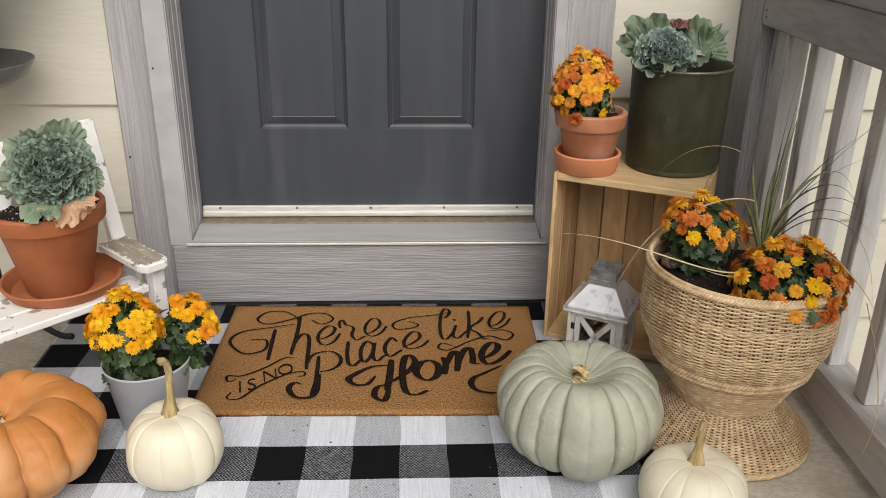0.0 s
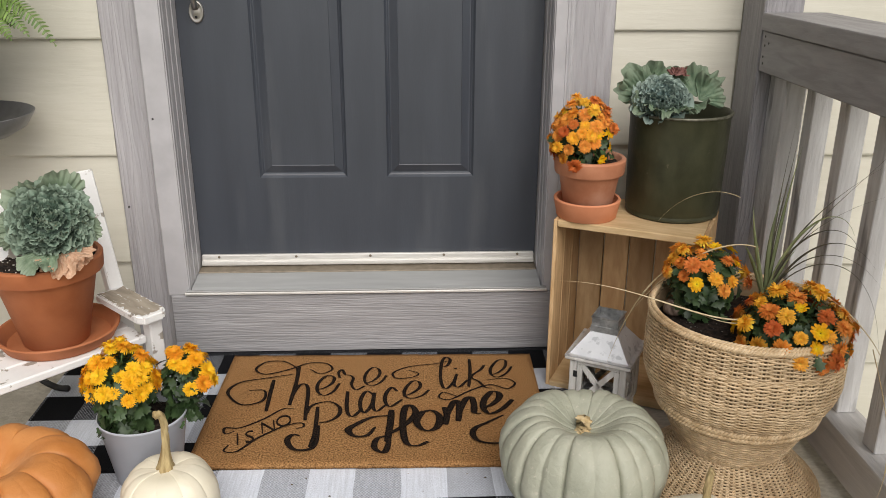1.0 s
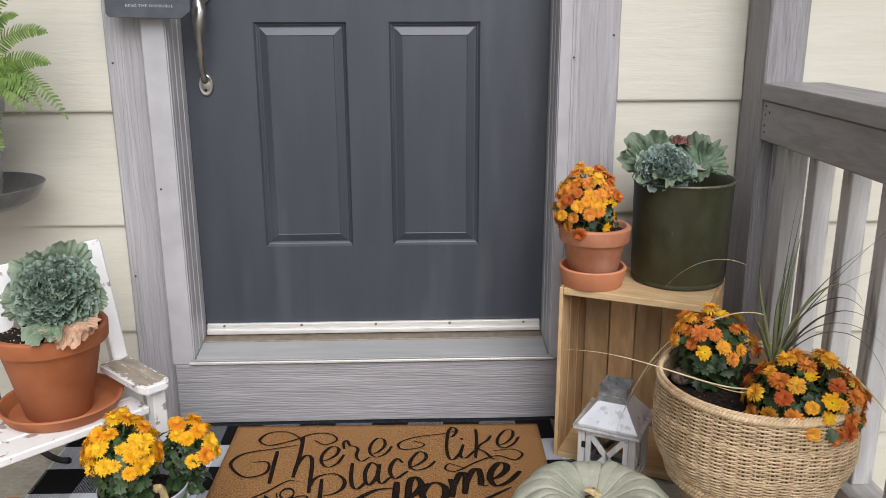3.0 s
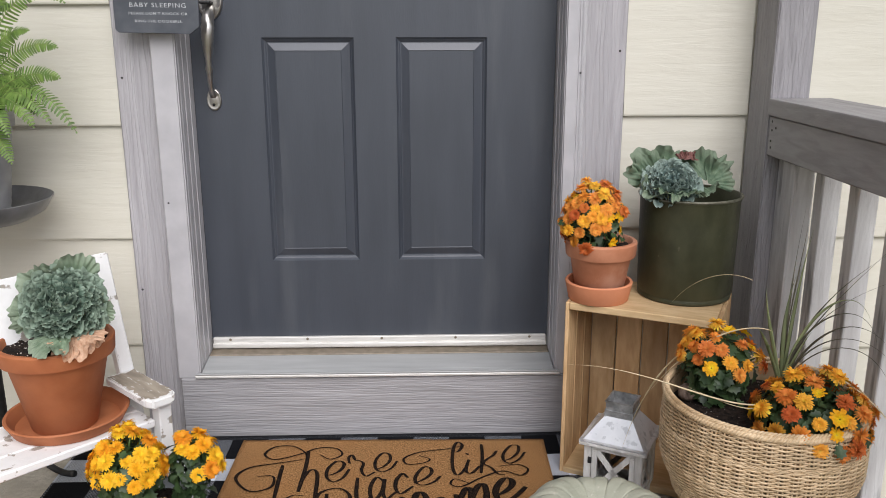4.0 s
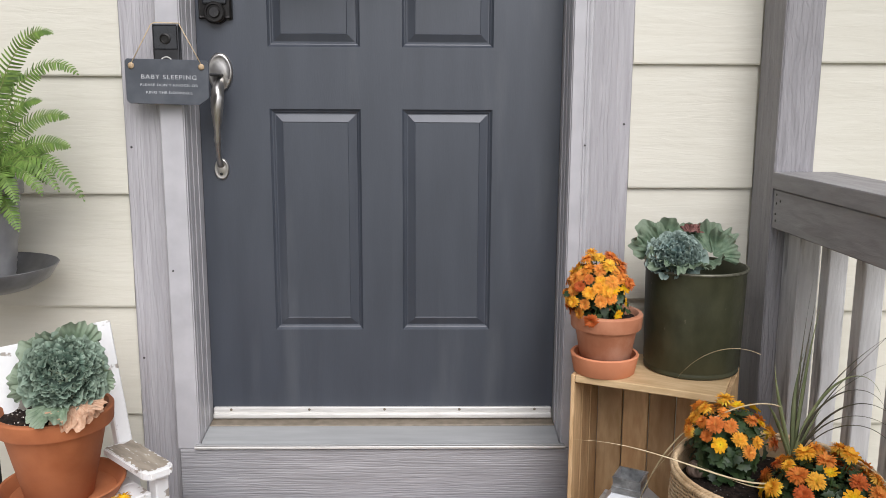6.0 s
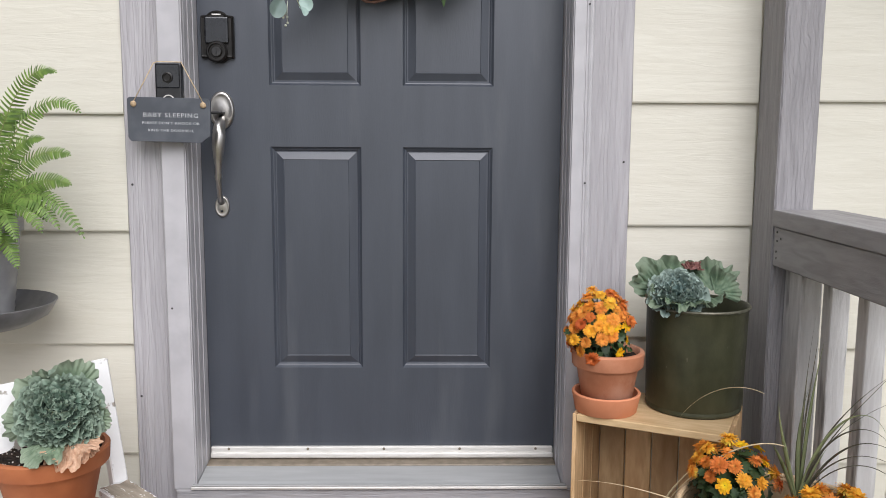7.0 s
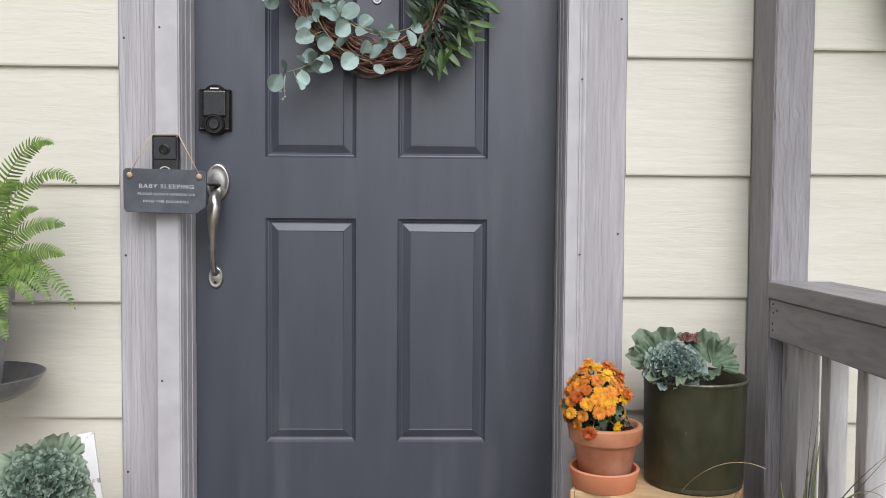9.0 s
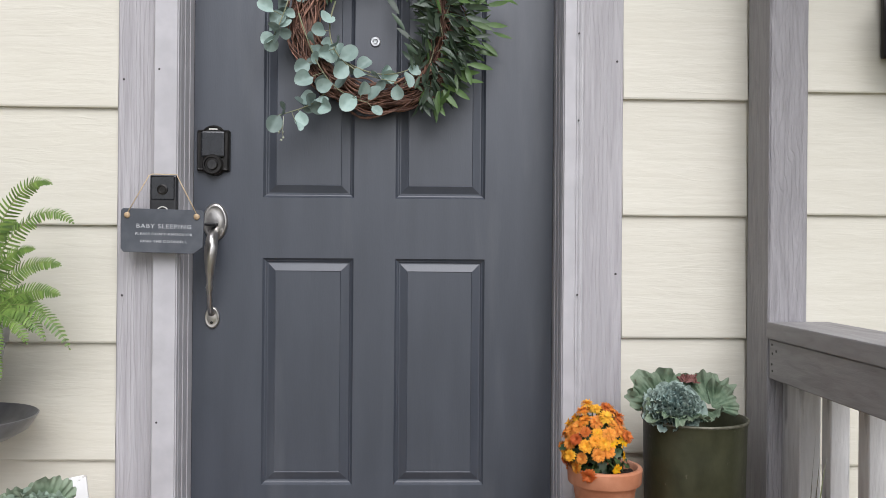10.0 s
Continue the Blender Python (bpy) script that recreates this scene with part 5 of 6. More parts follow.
def round_leaf(r, seed):
    rnd = random.Random(seed)
    v, f = [(0, 0, 0)], []
    rings = ((.45, .02), (.8, .09), (1.0, .17))
    n = 18
    for q, h in rings:
        for k in range(n):
            a = 2 * math.pi * k / n
            rr = r * q * (1 - .10 * math.cos(a + 1.57) + .03 * math.sin(3 * a + seed))
            x = rr * math.cos(a)
            v.append((x * .92, rr * math.sin(a) + r * .95 - (.22 * r * q if k == 13 else 0), r * (h * .5 + .10 * q * math.sin(2 * a + seed)) + abs(x) * (.22 + .12 * seed)))
    v[0] = (0, r * .95, -r * .02)
    for k in range(n):
        f.append((0, 1 + k, 1 + (k + 1) % n))
    for i in range(2):
        for k in range(n):
            a, b = 1 + i * n + k, 1 + i * n + (k + 1) % n
            f.append((a, a + n, b + n, b))
    return raw(v, f, True)


def long_leaf(L, W, bend):
    v, f = [], []
    for i in range(9):
        u = i / 8
        w = W * math.sin(math.pi * (.04 + .96 * u)) ** .8
        z = -bend * u * u * L
        v += [(-w, u * L, z + w * .25), (0, u * L, z), (w, u * L, z + w * .25)]
    for i in range(8):
        for j in range(2):
            a = i * 3 + j
            f.append((a, a + 1, a + 4, a + 3))
    return raw(v, f, True)


ROUND = [round_leaf(.0235, s) for s in range(3)]
LONG = [long_leaf(.060, .0074, b) for b in (.1, .35, -.2)]


def on_ring(deg, r, y):
    a = radians(deg)
    return Vector((r * math.cos(a), y, r * math.sin(a)))


def leaf_at(p, way, facing, spin, me, material, s, name="leaf"):
    """A leaf at p whose length runs along way and whose face looks to facing."""
    y = way.normalized()
    z = (facing - y * facing.dot(y)).normalized()
    x = y.cross(z)
    m = Matrix.Translation(p) @ Matrix((x, y, z)).transposed().to_4x4() @ pose(0, 0, 0, 0, spin, 0) @ Matrix.Diagonal((s, s, s, 1))
    ob = new(name, me)
    if not me.materials:
        me.materials.append(material)
    ob.parent, ob.matrix_basis = wreath, m
    ob.material_slots[0].link = "OBJECT"
    ob.material_slots[0].material = material
    return ob


rnd = random.Random(14)
# eucalyptus over the lower west quarter, with a trailing sprig
EUCA = [(-.118, .004, .023), (-.138, -.029, .017), (-.233, -.033, .028), (-.253, -.059, .021), (-.265, .027, .018), (-.09, -.063, .019), (-.064, -.083, .025), (-.084, -.124, .025), (-.123, -.084, .0178), (-.149, -.093, .015),
        (-.177, -.117, .022), (-.171, -.151, .025), (-.124, -.159, .021), (-.159, -.195, .016), (-.116, -.215, .024), (-.13, -.197, .019), (-.066, -.202, .026), (-.032, -.141, .023), (.006, -.131, .021), (0, -.181, .021),
        (-.029, -.17, .019), (.053, -.174, .019), (.003, -.222, .013), (-.214, -.222, .02), (-.179, -.242, .02), (-.243, -.254, .024), (-.185, -.262, .013), (-.16, -.046, .016), (.076, -.145, .0178)]
STEMS = [((-.10, .05), (-.14, -.06), (-.09, -.13), (.05, -.15)), ((-.19, .02), (-.15, -.10), (-.12, -.18), (-.02, -.20)), ((-.12, -.17), (-.15, -.21), (-.19, -.22), (-.235, -.235)), ((-.20, .10), (-.215, .05), (-.225, .0), (-.245, -.04)), ((-.07, -.10), (-.02, -.13), (.03, -.14), (.08, -.12))]
spr = []
for a4 in STEMS:
    pts = bez(*[(x, -.046 - .008 * k, z) for k, (x, z) in enumerate(a4)], 16)
    part("sprig", tube(pts, [.0021 - .0009 * k / 16 for k in range(17)], 5), M["sprig"], wreath)
    spr += pts
for i, (x, z, rr) in enumerate(EUCA):
    c = Vector((x, -.062 - .012 * (i % 3), z))
    src = min(spr, key=lambda p: (p - c).length)
    way = (c - src) + Vector((rnd.uniform(-.3, .3), 0, rnd.uniform(-.3, .3))) * .01
    way = way.normalized() if way.length > .004 else Vector((rnd.uniform(-1, 1), -.2, rnd.uniform(-1, 1))).normalized()
    narrow = rr < .0185
    face = Vector((rnd.uniform(-.45, .45) + (1.3 if narrow else 0), -1, rnd.uniform(-.25, .5)))
    s = rr / .0235 * (1.12 if narrow else .92)
    p0 = c - way * .0235 * .95 * s
    leaf_at(p0, way, face, rnd.uniform(-18, 18), ROUND[i % 3], M["euca"], s)
    part("sprig", tube([src, src.lerp(p0, .6) + Vector((0, -.004, 0)), p0], .0010, 4), M["sprig"], wreath)
# smaller shaded leaves behind them
for i in range(34):
    src = rnd.choice(spr)
    way = Vector((rnd.uniform(-1, 1), rnd.uniform(-.1, .5), rnd.uniform(-1, 1))).normalized()
    leaf_at(src + Vector((0, .012, 0)), way, Vector((rnd.uniform(-.9, .9), -1, rnd.uniform(-.6, .8))), rnd.uniform(-40, 40), ROUND[i % 3], M["euca"], rnd.uniform(.55, .95))
# long leaves on the east side and the top
for k in range(430):
    deg = rnd.uniform(-62, 150) if k > 240 else rnd.uniform(-54, 38)
    r = rnd.uniform(.125, .245)
    p = on_ring(deg, r, rnd.uniform(-.066, -.030))
    inner = r < .165
    a = radians(deg + (rnd.uniform(95, 185) if inner else rnd.uniform(-70, 30)))
    way = Vector((math.cos(a), rnd.uniform(-.45, .1), math.sin(a)))
    pale = rnd.random() < (.6 if r > .215 else .08)
    leaf_at(p, way, Vector((rnd.uniform(-.8, .8), -1, rnd.uniform(-.5, .7))), rnd.uniform(-55, 55), rnd.choice(LONG), M["olive_pale" if pale else "olive_leaf"], rnd.uniform(.50, .85) if r < .19 else rnd.uniform(.60, 1.05))
# outermost tips
for x, z, a in ((.265, .0, -12), (.285, -.02, -28), (.27, .045, 5), (.26, -.045, -40), (.225, -.10, -8), (.205, -.135, -18), (.185, -.155, -38), (.165, -.165, -55), (.29, .065, -4), (.245, -.07, -2), (.24, .02, -55), (.075, .05, 100), (.055, .02, 120), (.07, -.02, 125), (.09, -.045, 140)):
    leaf_at(Vector((x, -.05, z)), Vector((math.cos(radians(a)), -.1, math.sin(radians(a)))), Vector((rnd.uniform(-.3, .3), -1, .4)), rnd.uniform(-25, 25), rnd.choice(LONG), M["olive_pale" if x > .1 else "olive_leaf"], rnd.uniform(.85, 1.1))
for k in range(9):
    d0 = -66 + 14 * k
    pts = [on_ring(d0 + 26 * t / 8, .165 + .05 * t / 8 * (1 if k % 2 else -.4), -.036) for t in range(9)]
    part("sprig", tube(pts, .0014, 5), M["sprig"], wreath)
for dx, dz in ((-.232, -.262), (-.236, -.272), (-.226, -.284)):
    part("sprig", tube([(-.222, -.058, -.235), (-.226, -.05, dz + .012), (dx, -.04, dz)], .0011, 5), M["bud"], wreath, "pale bud stem")
for dx, dz in ((-.232, -.262), (-.227, -.270), (-.236, -.272), (-.226, -.284), (-.231, -.290)):
    bm = bmesh.new()
    bmesh.ops.create_icosphere(bm, subdivisions=1, radius=.0036)
    part("bud", bm, M["bud"], wreath, "tiny pale bud", m=pose(dx, -.04, dz), smooth=True)

# ---- hardware of the door ----
M["nickel"] = mat("satin_nickel", (.42, .40, .37), (.50, .48, .45), 40, .28, .95, bump=.03)
M["nickel_dark"] = mat("keyhole", (.01, .01, .01), (.02, .02, .02), 40, .5, .3, bump=0)
hs = thing("door_handle_set", pose(-.4025, 0, 1.0), "satin nickel front door grip handle with thumb latch", "door handle")


def plate(rx, rz, th, n=40):
    """A domed oval plate standing on the door face, towards -y."""
    v, f = [], []
    prof = ((1.0, 0), (1.0, .45), (.95, .7), (.86, .82), (.8, .74), (.5, .9), (.0, 1.0))
    for s, h in prof[:-1]:
        for k in range(n):
            a = 2 * math.pi * k / n
            v.append((rx * s * math.cos(a), -th * h, rz * s * math.sin(a)))
    v.append((0, -th, 0))
    for i in range(len(prof) - 2):
        for k in range(n):
            f.append((i * n + k, i * n + (k + 1) % n, (i + 1) * n + (k + 1) % n, (i + 1) * n + k))
    b = (len(prof) - 2) * n
    for k in range(n):
        f.append((b + k, b + (k + 1) % n, len(v) - 1))
    return raw(v, f, True)


part("upper_plate", plate(.031, .047, .014), M["nickel"], hs, m=pose(.003, -.0005, .112))
part("lower_plate", plate(.0185, .0275, .010), M["nickel"], hs, m=pose(-.003, -.0005, -.130))
grip = bez((.007, -.014, .092), (.008, -.060, .090), (.006, -.064, .040), (.004, -.060, -.010), 12) + bez((.004, -.060, -.010), (.002, -.056, -.05), (.0, -.050, -.10), (-.003, -.012, -.118), 12)[1:]
part("grip", tube(grip, [.008, .0085, .0095, .0115, .0135, .015, .0158, .0162, .016, .0152, .014, .0125, .011, .0092, .0078, .0072, .0095, .0072, .0068, .0064, .0062, .0062, .0068, .008, .009], 14), M["nickel"], hs)
part("thumb_latch", box(-.013, .013, -.052, -.012, .101, .108, .003, 2), M["nickel_dark"], hs)
part("screw", lathe([(.0034, 0), (.0034, .001), (0, .0018)], 12), M["nickel_dark"], hs, m=pose(-.003, -.0105, -.142, 90, 0, 0))

M["bronze"] = mat("dark_bronze", (.014, .013, .012), (.026, .024, .022), 50, .38, .6, bump=.08)
M["keypad"] = mat("dark_touch_screen", (.010, .011, .013), (.016, .017, .02), 40, .12, bump=0)
lock = thing("keypad_lock", pose(-.404, 0, 1.2915), "dark bronze keypad deadbolt on the door", "lock")
bm = bmesh.new()
out = [(-.0405, -.050), (-.0385, -.0525)] + [(.0275 * math.cos(radians(a)), -.0440 - .0195 * abs(math.sin(radians(a)))) for a in (205, 225, 247, 270, 293, 315, 335)] + [(.0385, -.0525), (.0405, -.050)]
out += [(.0405, .048), (.0385, .0505)] + [(.0275 * math.cos(radians(a)), .043 + .020 * math.sin(radians(a))) for a in (25, 45, 67, 90, 113, 135, 155)] + [(-.0385, .0505), (-.0405, .048)]
NO = len(out)
for d, y in ((1, 0), (1, -.012), (.93, -.016), (.88, -.015)):
    ring = [bm.verts.new((x * d, y, z * d)) for x, z in out]
    if y:
        for i in range(NO):
            bm.faces.new((prev[i], prev[(i + 1) % NO], ring[(i + 1) % NO], ring[i]))
    prev = ring
bm.faces.new(prev)
bmesh.ops.recalc_face_normals(bm, faces=bm.faces)
part("escutcheon", bm, M["bronze"], lock)
part("touch_pad", box(-.029, .029, -.0225, -.0155, -.018, .047, .004, 2), M["keypad"], lock, "glossy black touch pad")
part("cylinder_housing", sharp(lathe([(.026, 0), (.026, .008), (.0225, .012), (.0195, .012), (.0185, .006), (.0135, .006), (.0132, .0105), (.012, .0115), (0, .0115)], 40)), M["bronze"], lock, m=pose(0, -.0155, -.037, 90, 0, 0))
part("plug", sharp(lathe([(.0112, 0), (.0112, .0012), (0, .0012)], 30)), M["iron"], lock, "dull dark key plug", m=pose(0, -.0265, -.037, 90, 0, 0))
part("keyway", box(-.0016, .0016, -.0290, -.0272, -.0435, -.0315, 0), M["nickel_dark"], lock)
part("badge", box(-.011, .011, -.0178, -.0152, .0505, .0545, .0008), M["alu"], lock, "small pale plain badge")

peep = thing("peephole", pose(0, 0, 1.573), "small metal door viewer", "peephole")
part("bezel", sharp(lathe([(.013, 0), (.013, .002), (.011, .0045), (.0075, .0045), (.0065, .002), (0, .002)], 32)), M["tin_dark"], peep, m=pose(0, -.0003, 0, 90, 0, 0))
part("lens", lathe([(.0063, .001), (.0045, .0035), (0, .0045)], 24), M["glass"], peep, m=pose(0, -.0012, 0, 90, 0, 0))

bell = thing("video_doorbell", pose(-.487, -.1265, 1.158), "black video doorbell on the grey door moulding", "doorbell")
part("housing", box(-.0305, .0305, -.024, 0, -.066, .058, .004, 2), M["black"], bell)
part("camera_window", box(-.0275, .0275, -.0262, -.0242, .0, .055, .002), M["keypad"], bell, "glossy black camera window")
part("lens_ring", sharp(lathe([(.012, 0), (.012, .003), (.009, .004), (.007, .0025), (0, .0025)], 28)), M["bronze"], bell, m=pose(0, -.0263, .024, 90, 0, 0))
part("button", sharp(lathe([(.012, 0), (.012, .0012), (0, .0015)], 28)), M["black"], bell, m=pose(0, -.0242, -.030, 90, 0, 0))
part("button_ring", sharp(lathe([(.0145, 0), (.0145, .0018), (.0125, .0018), (.0125, .0003)], 28)), M["alu"], bell, "silver button ring", m=pose(0, -.0242, -.030, 90, 0, 0))

# slate sign on a string
M["slate"] = mat("slate_sign", (.050, .056, .066), (.075, .083, .096), 14, .7, bump=.2, c3=(.10, .105, .115), s3=14, amt3=.4)
M["chalk"] = mat("white_lettering", (.34, .35, .36), (.54, .55, .56), 160, .7, bump=0)
M["twine"] = mat("natural_twine", (.45, .34, .20), (.58, .46, .30), 120, .9, bump=.5)
M["cork"] = mat("wooden_bead", (.30, .21, .12), (.52, .38, .23), 160, .7, bump=.2)
SIGN = pose(-.4845, -.1575, 1.0845, 0, 1.0, 0)
sign = thing("hanging_sign", SIGN, "small slate sign hung by twine over the doorbell", "sign")
bm = bmesh.new()
out = [(-.095, -.043), (-.088, -.051), (.073, -.052), (.095, -.036), (.096, .045), (.091, .0505), (-.091, .051), (-.0965, .046)]
fr0 = [bm.verts.new((x, -.0045, z)) for x, z in out]
bk0 = [bm.verts.new((x, .0025, z)) for x, z in out]
for i in range(8):
    bm.faces.new((bk0[i], bk0[(i + 1) % 8], fr0[(i + 1) % 8], fr0[i]))
bm.faces.new(fr0), bm.faces.new(bk0[::-1])
bmesh.ops.recalc_face_normals(bm, faces=bm.faces)
bmesh.ops.bevel(bm, geom=list(bm.edges), offset=.0008, segments=1, affect="EDGES")
part("slate", bm, M["slate"], sign)
for x in (-.0815, .0795):
    part("twine_knot", sharp(lathe([(.007, 0), (.0072, .002), (.005, .0045), (0, .005)], 16), 60), M["cork"], sign, "tan twine knot", m=pose(x, -.0047, .035, 90, 0, 0))
part("twine", tube([(-.0815, -.004, .040), (-.034, -.002, .129), (-.030, .012, .1335), (.027, .012, .1335), (.031, -.002, .129), (.0795, -.004, .040)], .0013, 6), M["twine"], sign)


def text_mesh(text, size, offset=0.0, shear=0.0, extrude=.0003, space=1.0):
    cu = bpy.data.curves.new("text", "FONT")
    cu.body, cu.size, cu.offset, cu.shear, cu.extrude, cu.space_character = text, size, offset, shear, extrude, space
    cu.align_x, cu.align_y, cu.resolution_u = "CENTER", "BOTTOM_BASELINE", 3
    ob = new("text", cu)
    dg = bpy.context.evaluated_depsgraph_get()
    me = bpy.data.meshes.new_from_object(ob.evaluated_get(dg))
    bpy.data.objects.remove(ob)
    bpy.data.curves.remove(cu)
    me.materials.clear()
    return me


for text, size, z, sp in (("BABY SLEEPING", .0140, .0060, 1.16), ("PLEASE DON'T KNOCK OR", .0084, -.0105, 1.14), ("RING THE DOORBELL", .0084, -.0275, 1.14)):
    part("lettering", text_mesh(text, size, .0, 0, .0003, sp), M["chalk"], sign, "white capital lettering", m=pose(.004, -.0049, z, 90, 0, 0) @ Matrix.Diagonal((1.17, 1, 1, 1)))

# ---- wall lantern at the bay, only its edge in view ----
lamp = thing("wall_lamp", pose(1.232, -.216, 1.527), "dark bronze wall lamp on the bay siding", "wall lamp")
part("back_plate", box(-.05, .05, -.018, 0, -.03, .22, .006, 2), M["bronze"], lamp)
part("arm", tube(bez((0, -.015, .12), (0, -.06, .16), (0, -.09, .18), (0, -.10, .14), 10), .008, 10), M["bronze"], lamp)
part("housing", sharp(lathe([(0, 0), (.045, 0), (.058, .006), (.06, .012), (.056, .018), (.058, .13), (.066, .135), (.05, .16), (.015, .18), (0, .18)], 6), 20), M["bronze"], lamp, m=pose(0, -.10, -.04))

# ---- nail heads and specks on the painted boards ----
M["nail"] = mat("dark_nail_head", (.03, .028, .026), (.07, .065, .06), 90, .6, .3, bump=.2)
nail_me = sharp(lathe([(.0028, 0), (.0028, .0008), (.0015, .0013), (0, .0013)], 10), 40)


def nail(parent, x, y, z, s=1.0):
    part("nail_head", nail_me, M["nail"], parent, m=pose(x, y, z, 90, 0, 0) @ Matrix.Diagonal((s, s, 1, 1)))


def named(name):
    return bpy.data.objects[name]


for z in (.52, .94, 1.36, 1.57, 1.9):
    nail(named("door_frame_east"), .497, -.1263, z, .9)
    nail(named("door_frame_west"), -.505, -.1263, z + .11, .9)
for z in (.40, .93, 1.45):
    nail(named("trim_west"), -.598, -.0983, z)
    nail(named("trim_east"), .596, -.0983, z + .06)
for y, z in ((-.2400, .835), (-.2420, .815), (-.2395, .79), (-.2420, .775), (-.262, .822)):
    part("nail_head", nail_me, M["nail"], rail, m=pose(.9243, y, z, 0, -90, 0))

# ---- lettering of the mat ----
def letters(chars, name_label):
    v, f = [], []
    for ch, x, y, size, rot, bold, sx in chars:
        me = text_mesh(ch, size, bold, .22, .0012)
        m = pose(x - .003, y - .0285, .0128, 0, 0, rot) @ Matrix.Diagonal((sx, 1, 1, 1))
        b = len(v)
        v += [m @ p.co for p in me.vertices]
        f += [tuple(b + i for i in p.vertices) for p in me.polygons]
        bpy.data.meshes.remove(me)
    part("lettering", raw(v, f), M["coir_ink"], doormat, name_label)


def smooth_path(pts, n=8):
    """Catmull-Rom through a few control points."""
    p = [Vector((x - .003, y - .0285, .0136)) for x, y in pts]
    p = [2 * p[0] - p[1]] + p + [2 * p[-1] - p[-2]]
    out = []
    for i in range(1, len(p) - 2):
        for k in range(n):
            t = k / n
            out.append(.5 * (2 * p[i] + (p[i + 1] - p[i - 1]) * t + (2 * p[i - 1] - 5 * p[i] + 4 * p[i + 1] - p[i + 2]) * t * t + (3 * p[i] - p[i - 1] - 3 * p[i + 1] + p[i + 2]) * t ** 3))
    out.append(p[-2])
    return out


def swash(pts, w0, w1):
    path = smooth_path(pts)
    n = len(path) - 1
    part("flourish", tube(path, [w0 + (w1 - w0) * math.sin(math.pi * i / n) for i in range(n + 1)], 6, flat=.16), M["coir_ink"], doormat, "black painted flourish")


# script words as pen strokes: each letter's corner in metres, pen half width, strokes in millimetres from the corner
def script(label, glyphs):
    v, f = [], []
    for n, ((ox, oy), w, strokes) in enumerate(glyphs):
        for q, st in enumerate(strokes):
            p = [Vector((ox + x / 1000, oy + y / 1000, .0134 + .0004 * (n % 2) + .0002 * q)) for x, y in st]
            p = [2 * p[0] - p[1]] + p + [2 * p[-1] - p[-2]]
            out = []
            for i in range(1, len(p) - 2):
                for k in range(7):
                    t = k / 7
                    out.append(.5 * (2 * p[i] + (p[i + 1] - p[i - 1]) * t + (2 * p[i - 1] - 5 * p[i] + 4 * p[i + 1] - p[i + 2]) * t * t + (3 * p[i] - p[i - 1] - 3 * p[i + 1] + p[i + 2]) * t ** 3))
            out.append(p[-2])
            m = len(out) - 1
            # downstrokes are broader than upstrokes
            rad = []
            for i in range(m + 1):
                d = (out[min(i + 1, m)] - out[max(i - 1, 0)]).normalized()
                rad.append(w * (.62 + .45 * abs(d.y)) * (.8 + .2 * min(1, 6 * i / m, 6 * (m - i) / m)))
            tube_data(out, rad, 6, v, f, flat=.14)
    part("lettering", raw(v, f, True), M["coir_ink"], doormat, label)


script("black script word on the mat", [
    ((-0.262, -0.035), 0.0045, [[(0, 145), (2, 83), (6, 0)]]),
    ((-0.209, -0.076), 0.0045, [[(0, 254), (4, 170), (3, 66)], [(2, 98), (11, 150), (26, 165), (38, 134), (44, 56), (48, 0)]]),
    ((-0.152, 0.034), 0.0040, [[(0, 27), (18, 35), (35, 58), (37, 87), (19, 96), (2, 61), (3, 22), (20, 0), (41, 16), (53, 56)]]),
    ((-0.106, 0.058), 0.0037, [[(5, 60), (0, 87), (8, 102), (17, 77), (30, 72), (39, 57), (37, 25), (50, 0), (70, 19)]]),
    ((-0.038, 0.078), 0.0037, [[(5, 12), (22, 26), (35, 55), (31, 85), (14, 91), (0, 55), (2, 17), (19, 0), (40, 17), (52, 50)]]),
])
script("black script word on the mat", [
    ((0.143, 0.064), 0.0040, [[(0, 107), (22, 112), (33, 144), (22, 160), (11, 131), (6, 55), (11, 6), (23, 0), (38, 31)]]),
    ((0.182, 0.070), 0.0040, [[(8, 63), (0, 20), (3, 0), (15, 2), (33, 32)], [(5, 94), (6, 88)]]),
    ((0.217, 0.062), 0.0040, [[(8, 149), (7, 87), (0, 8)], [(44, 115), (34, 93), (8, 57), (26, 33), (39, 5), (56, 0)]]),
    ((0.276, 0.116), 0.0037, [[(0, 12), (18, 23), (37, 51), (42, 86), (23, 88), (2, 48), (0, 12), (16, 0), (39, 20), (55, 54)]]),
])
script("black script word on the mat", [
    ((-0.161, -0.182), 0.0045, [[(22, 163), (26, 100), (28, 45), (24, 0)], [(0, 137), (5, 165), (26, 183), (53, 184), (74, 157), (73, 124), (55, 102), (33, 95)]]),
    ((-0.075, -0.061), 0.0045, [[(0, 111), (2, 54), (9, 10), (22, 0), (38, 30)]]),
    ((-0.041, -0.045), 0.0045, [[(30, 75), (12, 98), (0, 63), (2, 18), (13, 0), (27, 36), (30, 89), (30, 28), (40, 5), (58, 31)]]),
    ((0.017, -0.020), 0.0045, [[(26, 70), (13, 89), (0, 59), (0, 21), (13, 0), (39, 31)]]),
    ((0.058, 0.017), 0.0042, [[(0, 9), (22, 25), (40, 52), (38, 78), (21, 81), (4, 42), (5, 11), (21, 0), (46, 13), (62, 39)]]),
])
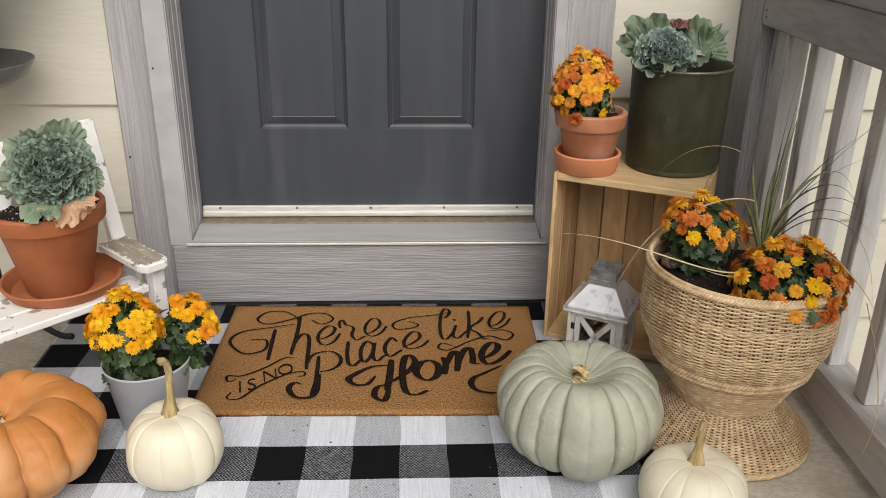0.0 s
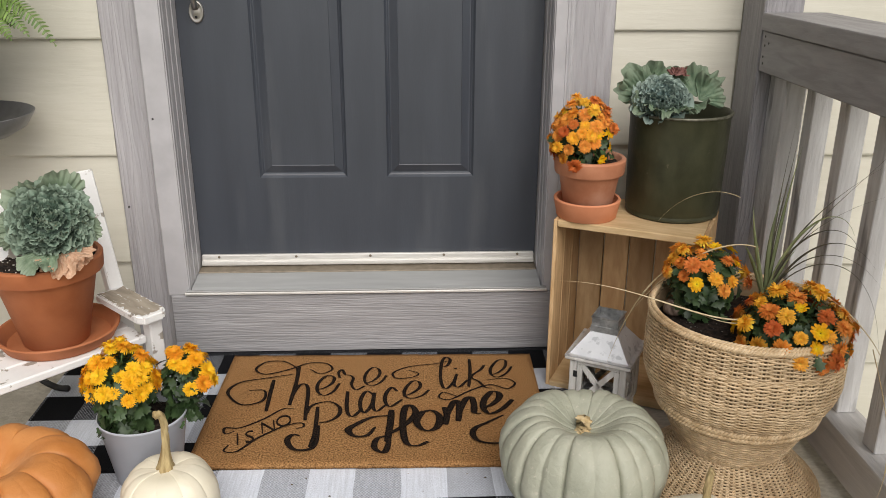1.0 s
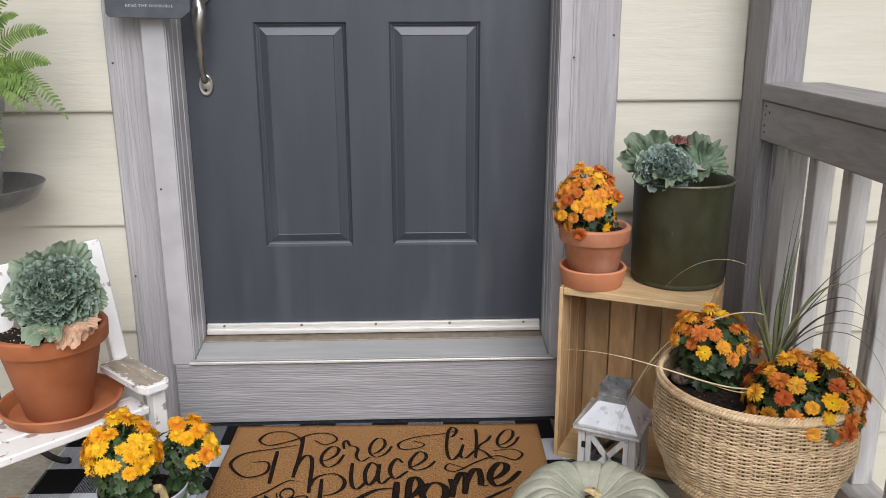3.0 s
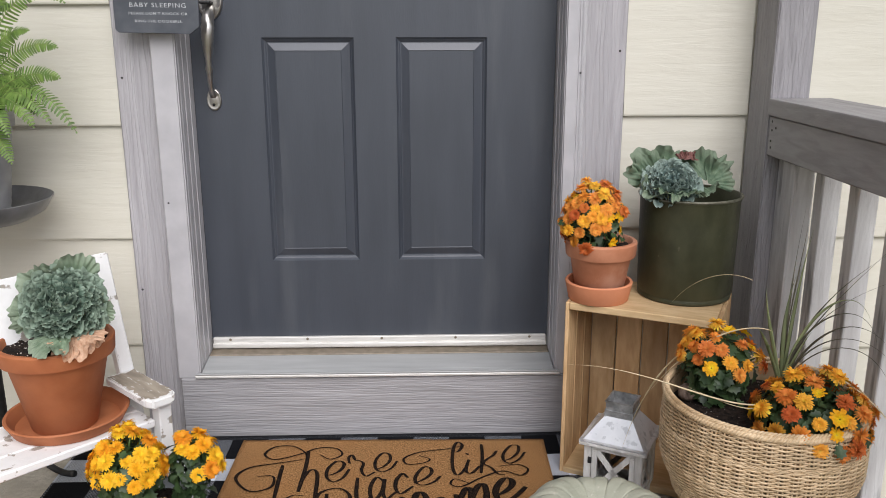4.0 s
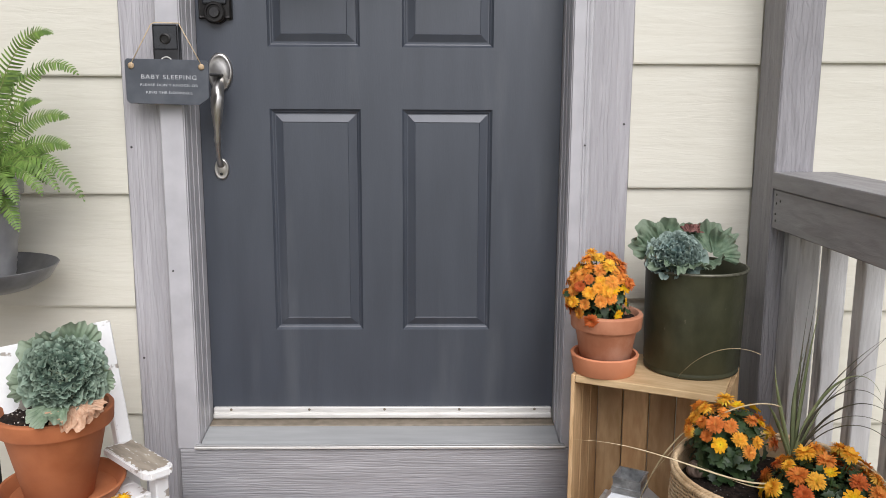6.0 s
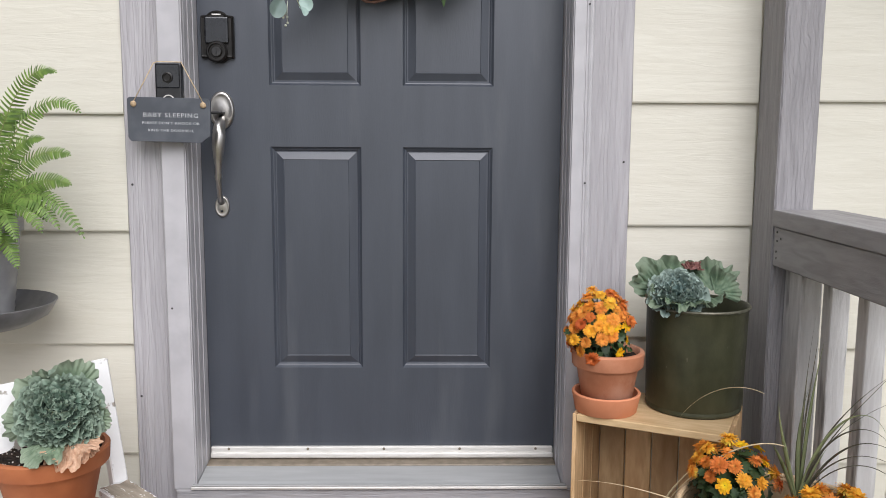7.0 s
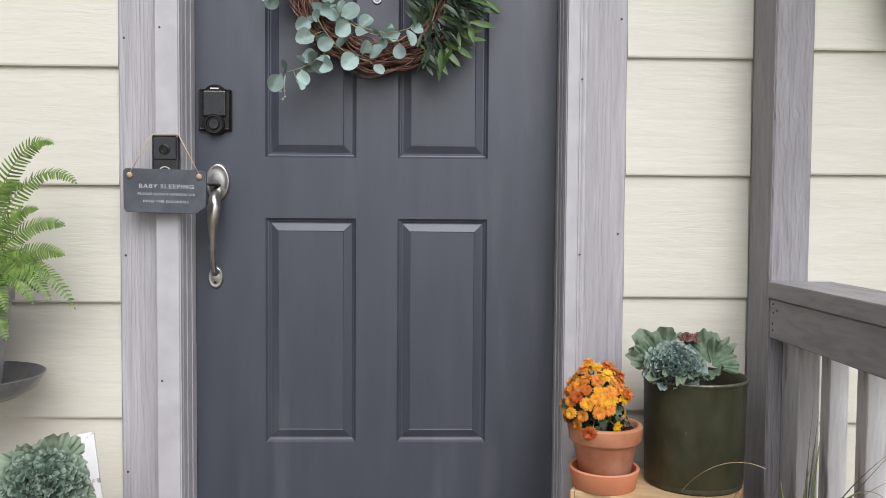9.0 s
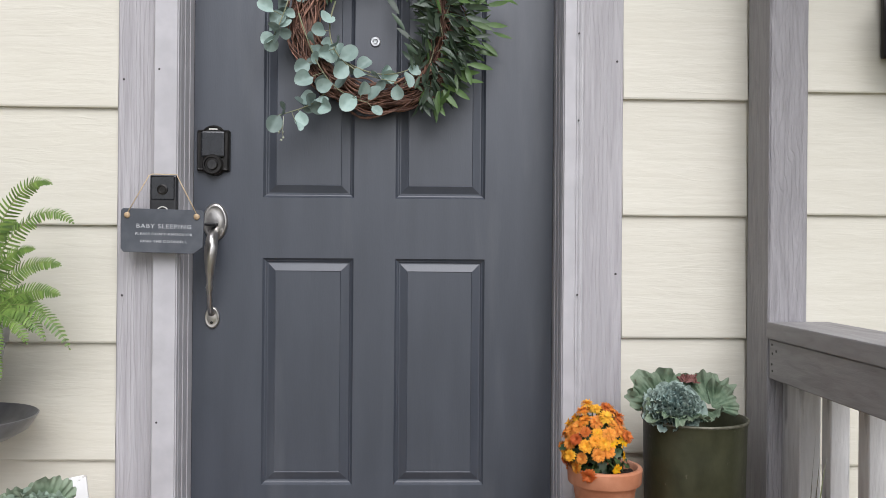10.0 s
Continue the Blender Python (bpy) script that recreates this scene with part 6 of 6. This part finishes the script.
script("heavy black script word on the mat", [
    ((0.028, -0.181), 0.0075, [[(5, 146), (4, 86), (0, 16)], [(3, 48), (23, 66), (50, 103), (61, 135), (50, 166), (36, 155), (32, 98), (36, 36), (46, 5), (67, 0), (89, 15)]]),
    ((0.091, -0.123), 0.0081, [[(13, 76), (34, 85), (52, 60), (48, 18), (29, 0), (10, 9), (0, 40), (13, 76), (25, 83)]]),
    ((0.155, -0.098), 0.0072, [[(0, 73), (5, 39), (1, 0)], [(6, 39), (21, 93), (34, 99), (34, 52), (30, 13)], [(35, 52), (51, 107), (66, 117), (70, 77), (69, 49), (84, 45)]]),
    ((0.244, -0.054), 0.0075, [[(0, 24), (22, 39), (41, 66), (43, 93), (26, 98), (6, 60), (2, 24), (14, 0), (42, 16), (73, 60)]]),
])
letters([("I", -.290, -.143, .066, 22, -.001, .8), ("S", -.266, -.133, .066, 22, -.001, .8)], "black capitals on the mat")
letters([("N", -.232, -.094, .066, 22, -.001, .75), ("O", -.201, -.070, .066, 22, -.001, .75)], "black capitals on the mat")
swash([(-.31, .088), (-.273, .087), (-.27, .039), (-.316, .023), (-.359, .078), (-.339, .127), (-.272, .15), (-.216, .167)], .0022, .0042)
swash([(-.205, .17), (-.215, .203), (-.25, .235), (-.294, .232), (-.313, .193), (-.283, .168), (-.229, .192), (-.183, .225), (-.139, .222), (-.121, .191), (-.147, .168), (-.176, .191)], .0022, .0036)
swash([(.179, .233), (.14, .217), (.075, .202), (.035, .172), (.043, .142), (.083, .148), (.097, .166), (.071, .184)], .0020, .0032)
swash([(.264, .13), (.311, .138), (.334, .115), (.313, .087), (.273, .107), (.222, .079), (.173, .039), (.147, .049), (.158, .072), (.191, .052)], .0020, .0034)
swash([(-.124, -.07), (-.123, -.137), (-.136, -.163), (-.168, -.161), (-.186, -.128), (-.177, -.105), (-.162, -.11)], .003, .0075)
swash([(.035, -.03), (-.007, -.037), (-.043, -.068), (-.057, -.09), (-.042, -.113), (-.014, -.111), (.002, -.078)], .003, .0085)
swash([(.034, -.10), (.034, -.143), (.026, -.176), (.005, -.16), (.009, -.124), (.036, -.111)], .004, .0075)
swash([(.293, -.032), (.252, -.064), (.224, -.087), (.219, -.117), (.236, -.14), (.273, -.145), (.31, -.125)], .0025, .0075)
swash([(-.308, -.09), (-.326, -.1), (-.331, -.076), (-.298, -.076), (-.254, -.042), (-.215, .002), (-.189, .002)], .0018, .0034)
swash([(-.31, -.144), (-.314, -.167), (-.286, -.167), (-.252, -.118), (-.203, -.072), (-.166, -.058), (-.158, -.073), (-.173, -.082)], .0018, .0034)

# ---- boards of the walls, last ----
siding(wall, -3.4, -.6135, -.083, [-.32 + .2838 * k for k in range(12)])
LINES_B = [-.30, -.02, .265, .551, .834, 1.134, 1.420, 1.705, 1.99, 2.27, 2.55, 2.84]
siding(wall_b, .6135, .9215, -.083, LINES_B)
siding(wall_c, 1.0135, 3.2, -.2015, LINES_B)
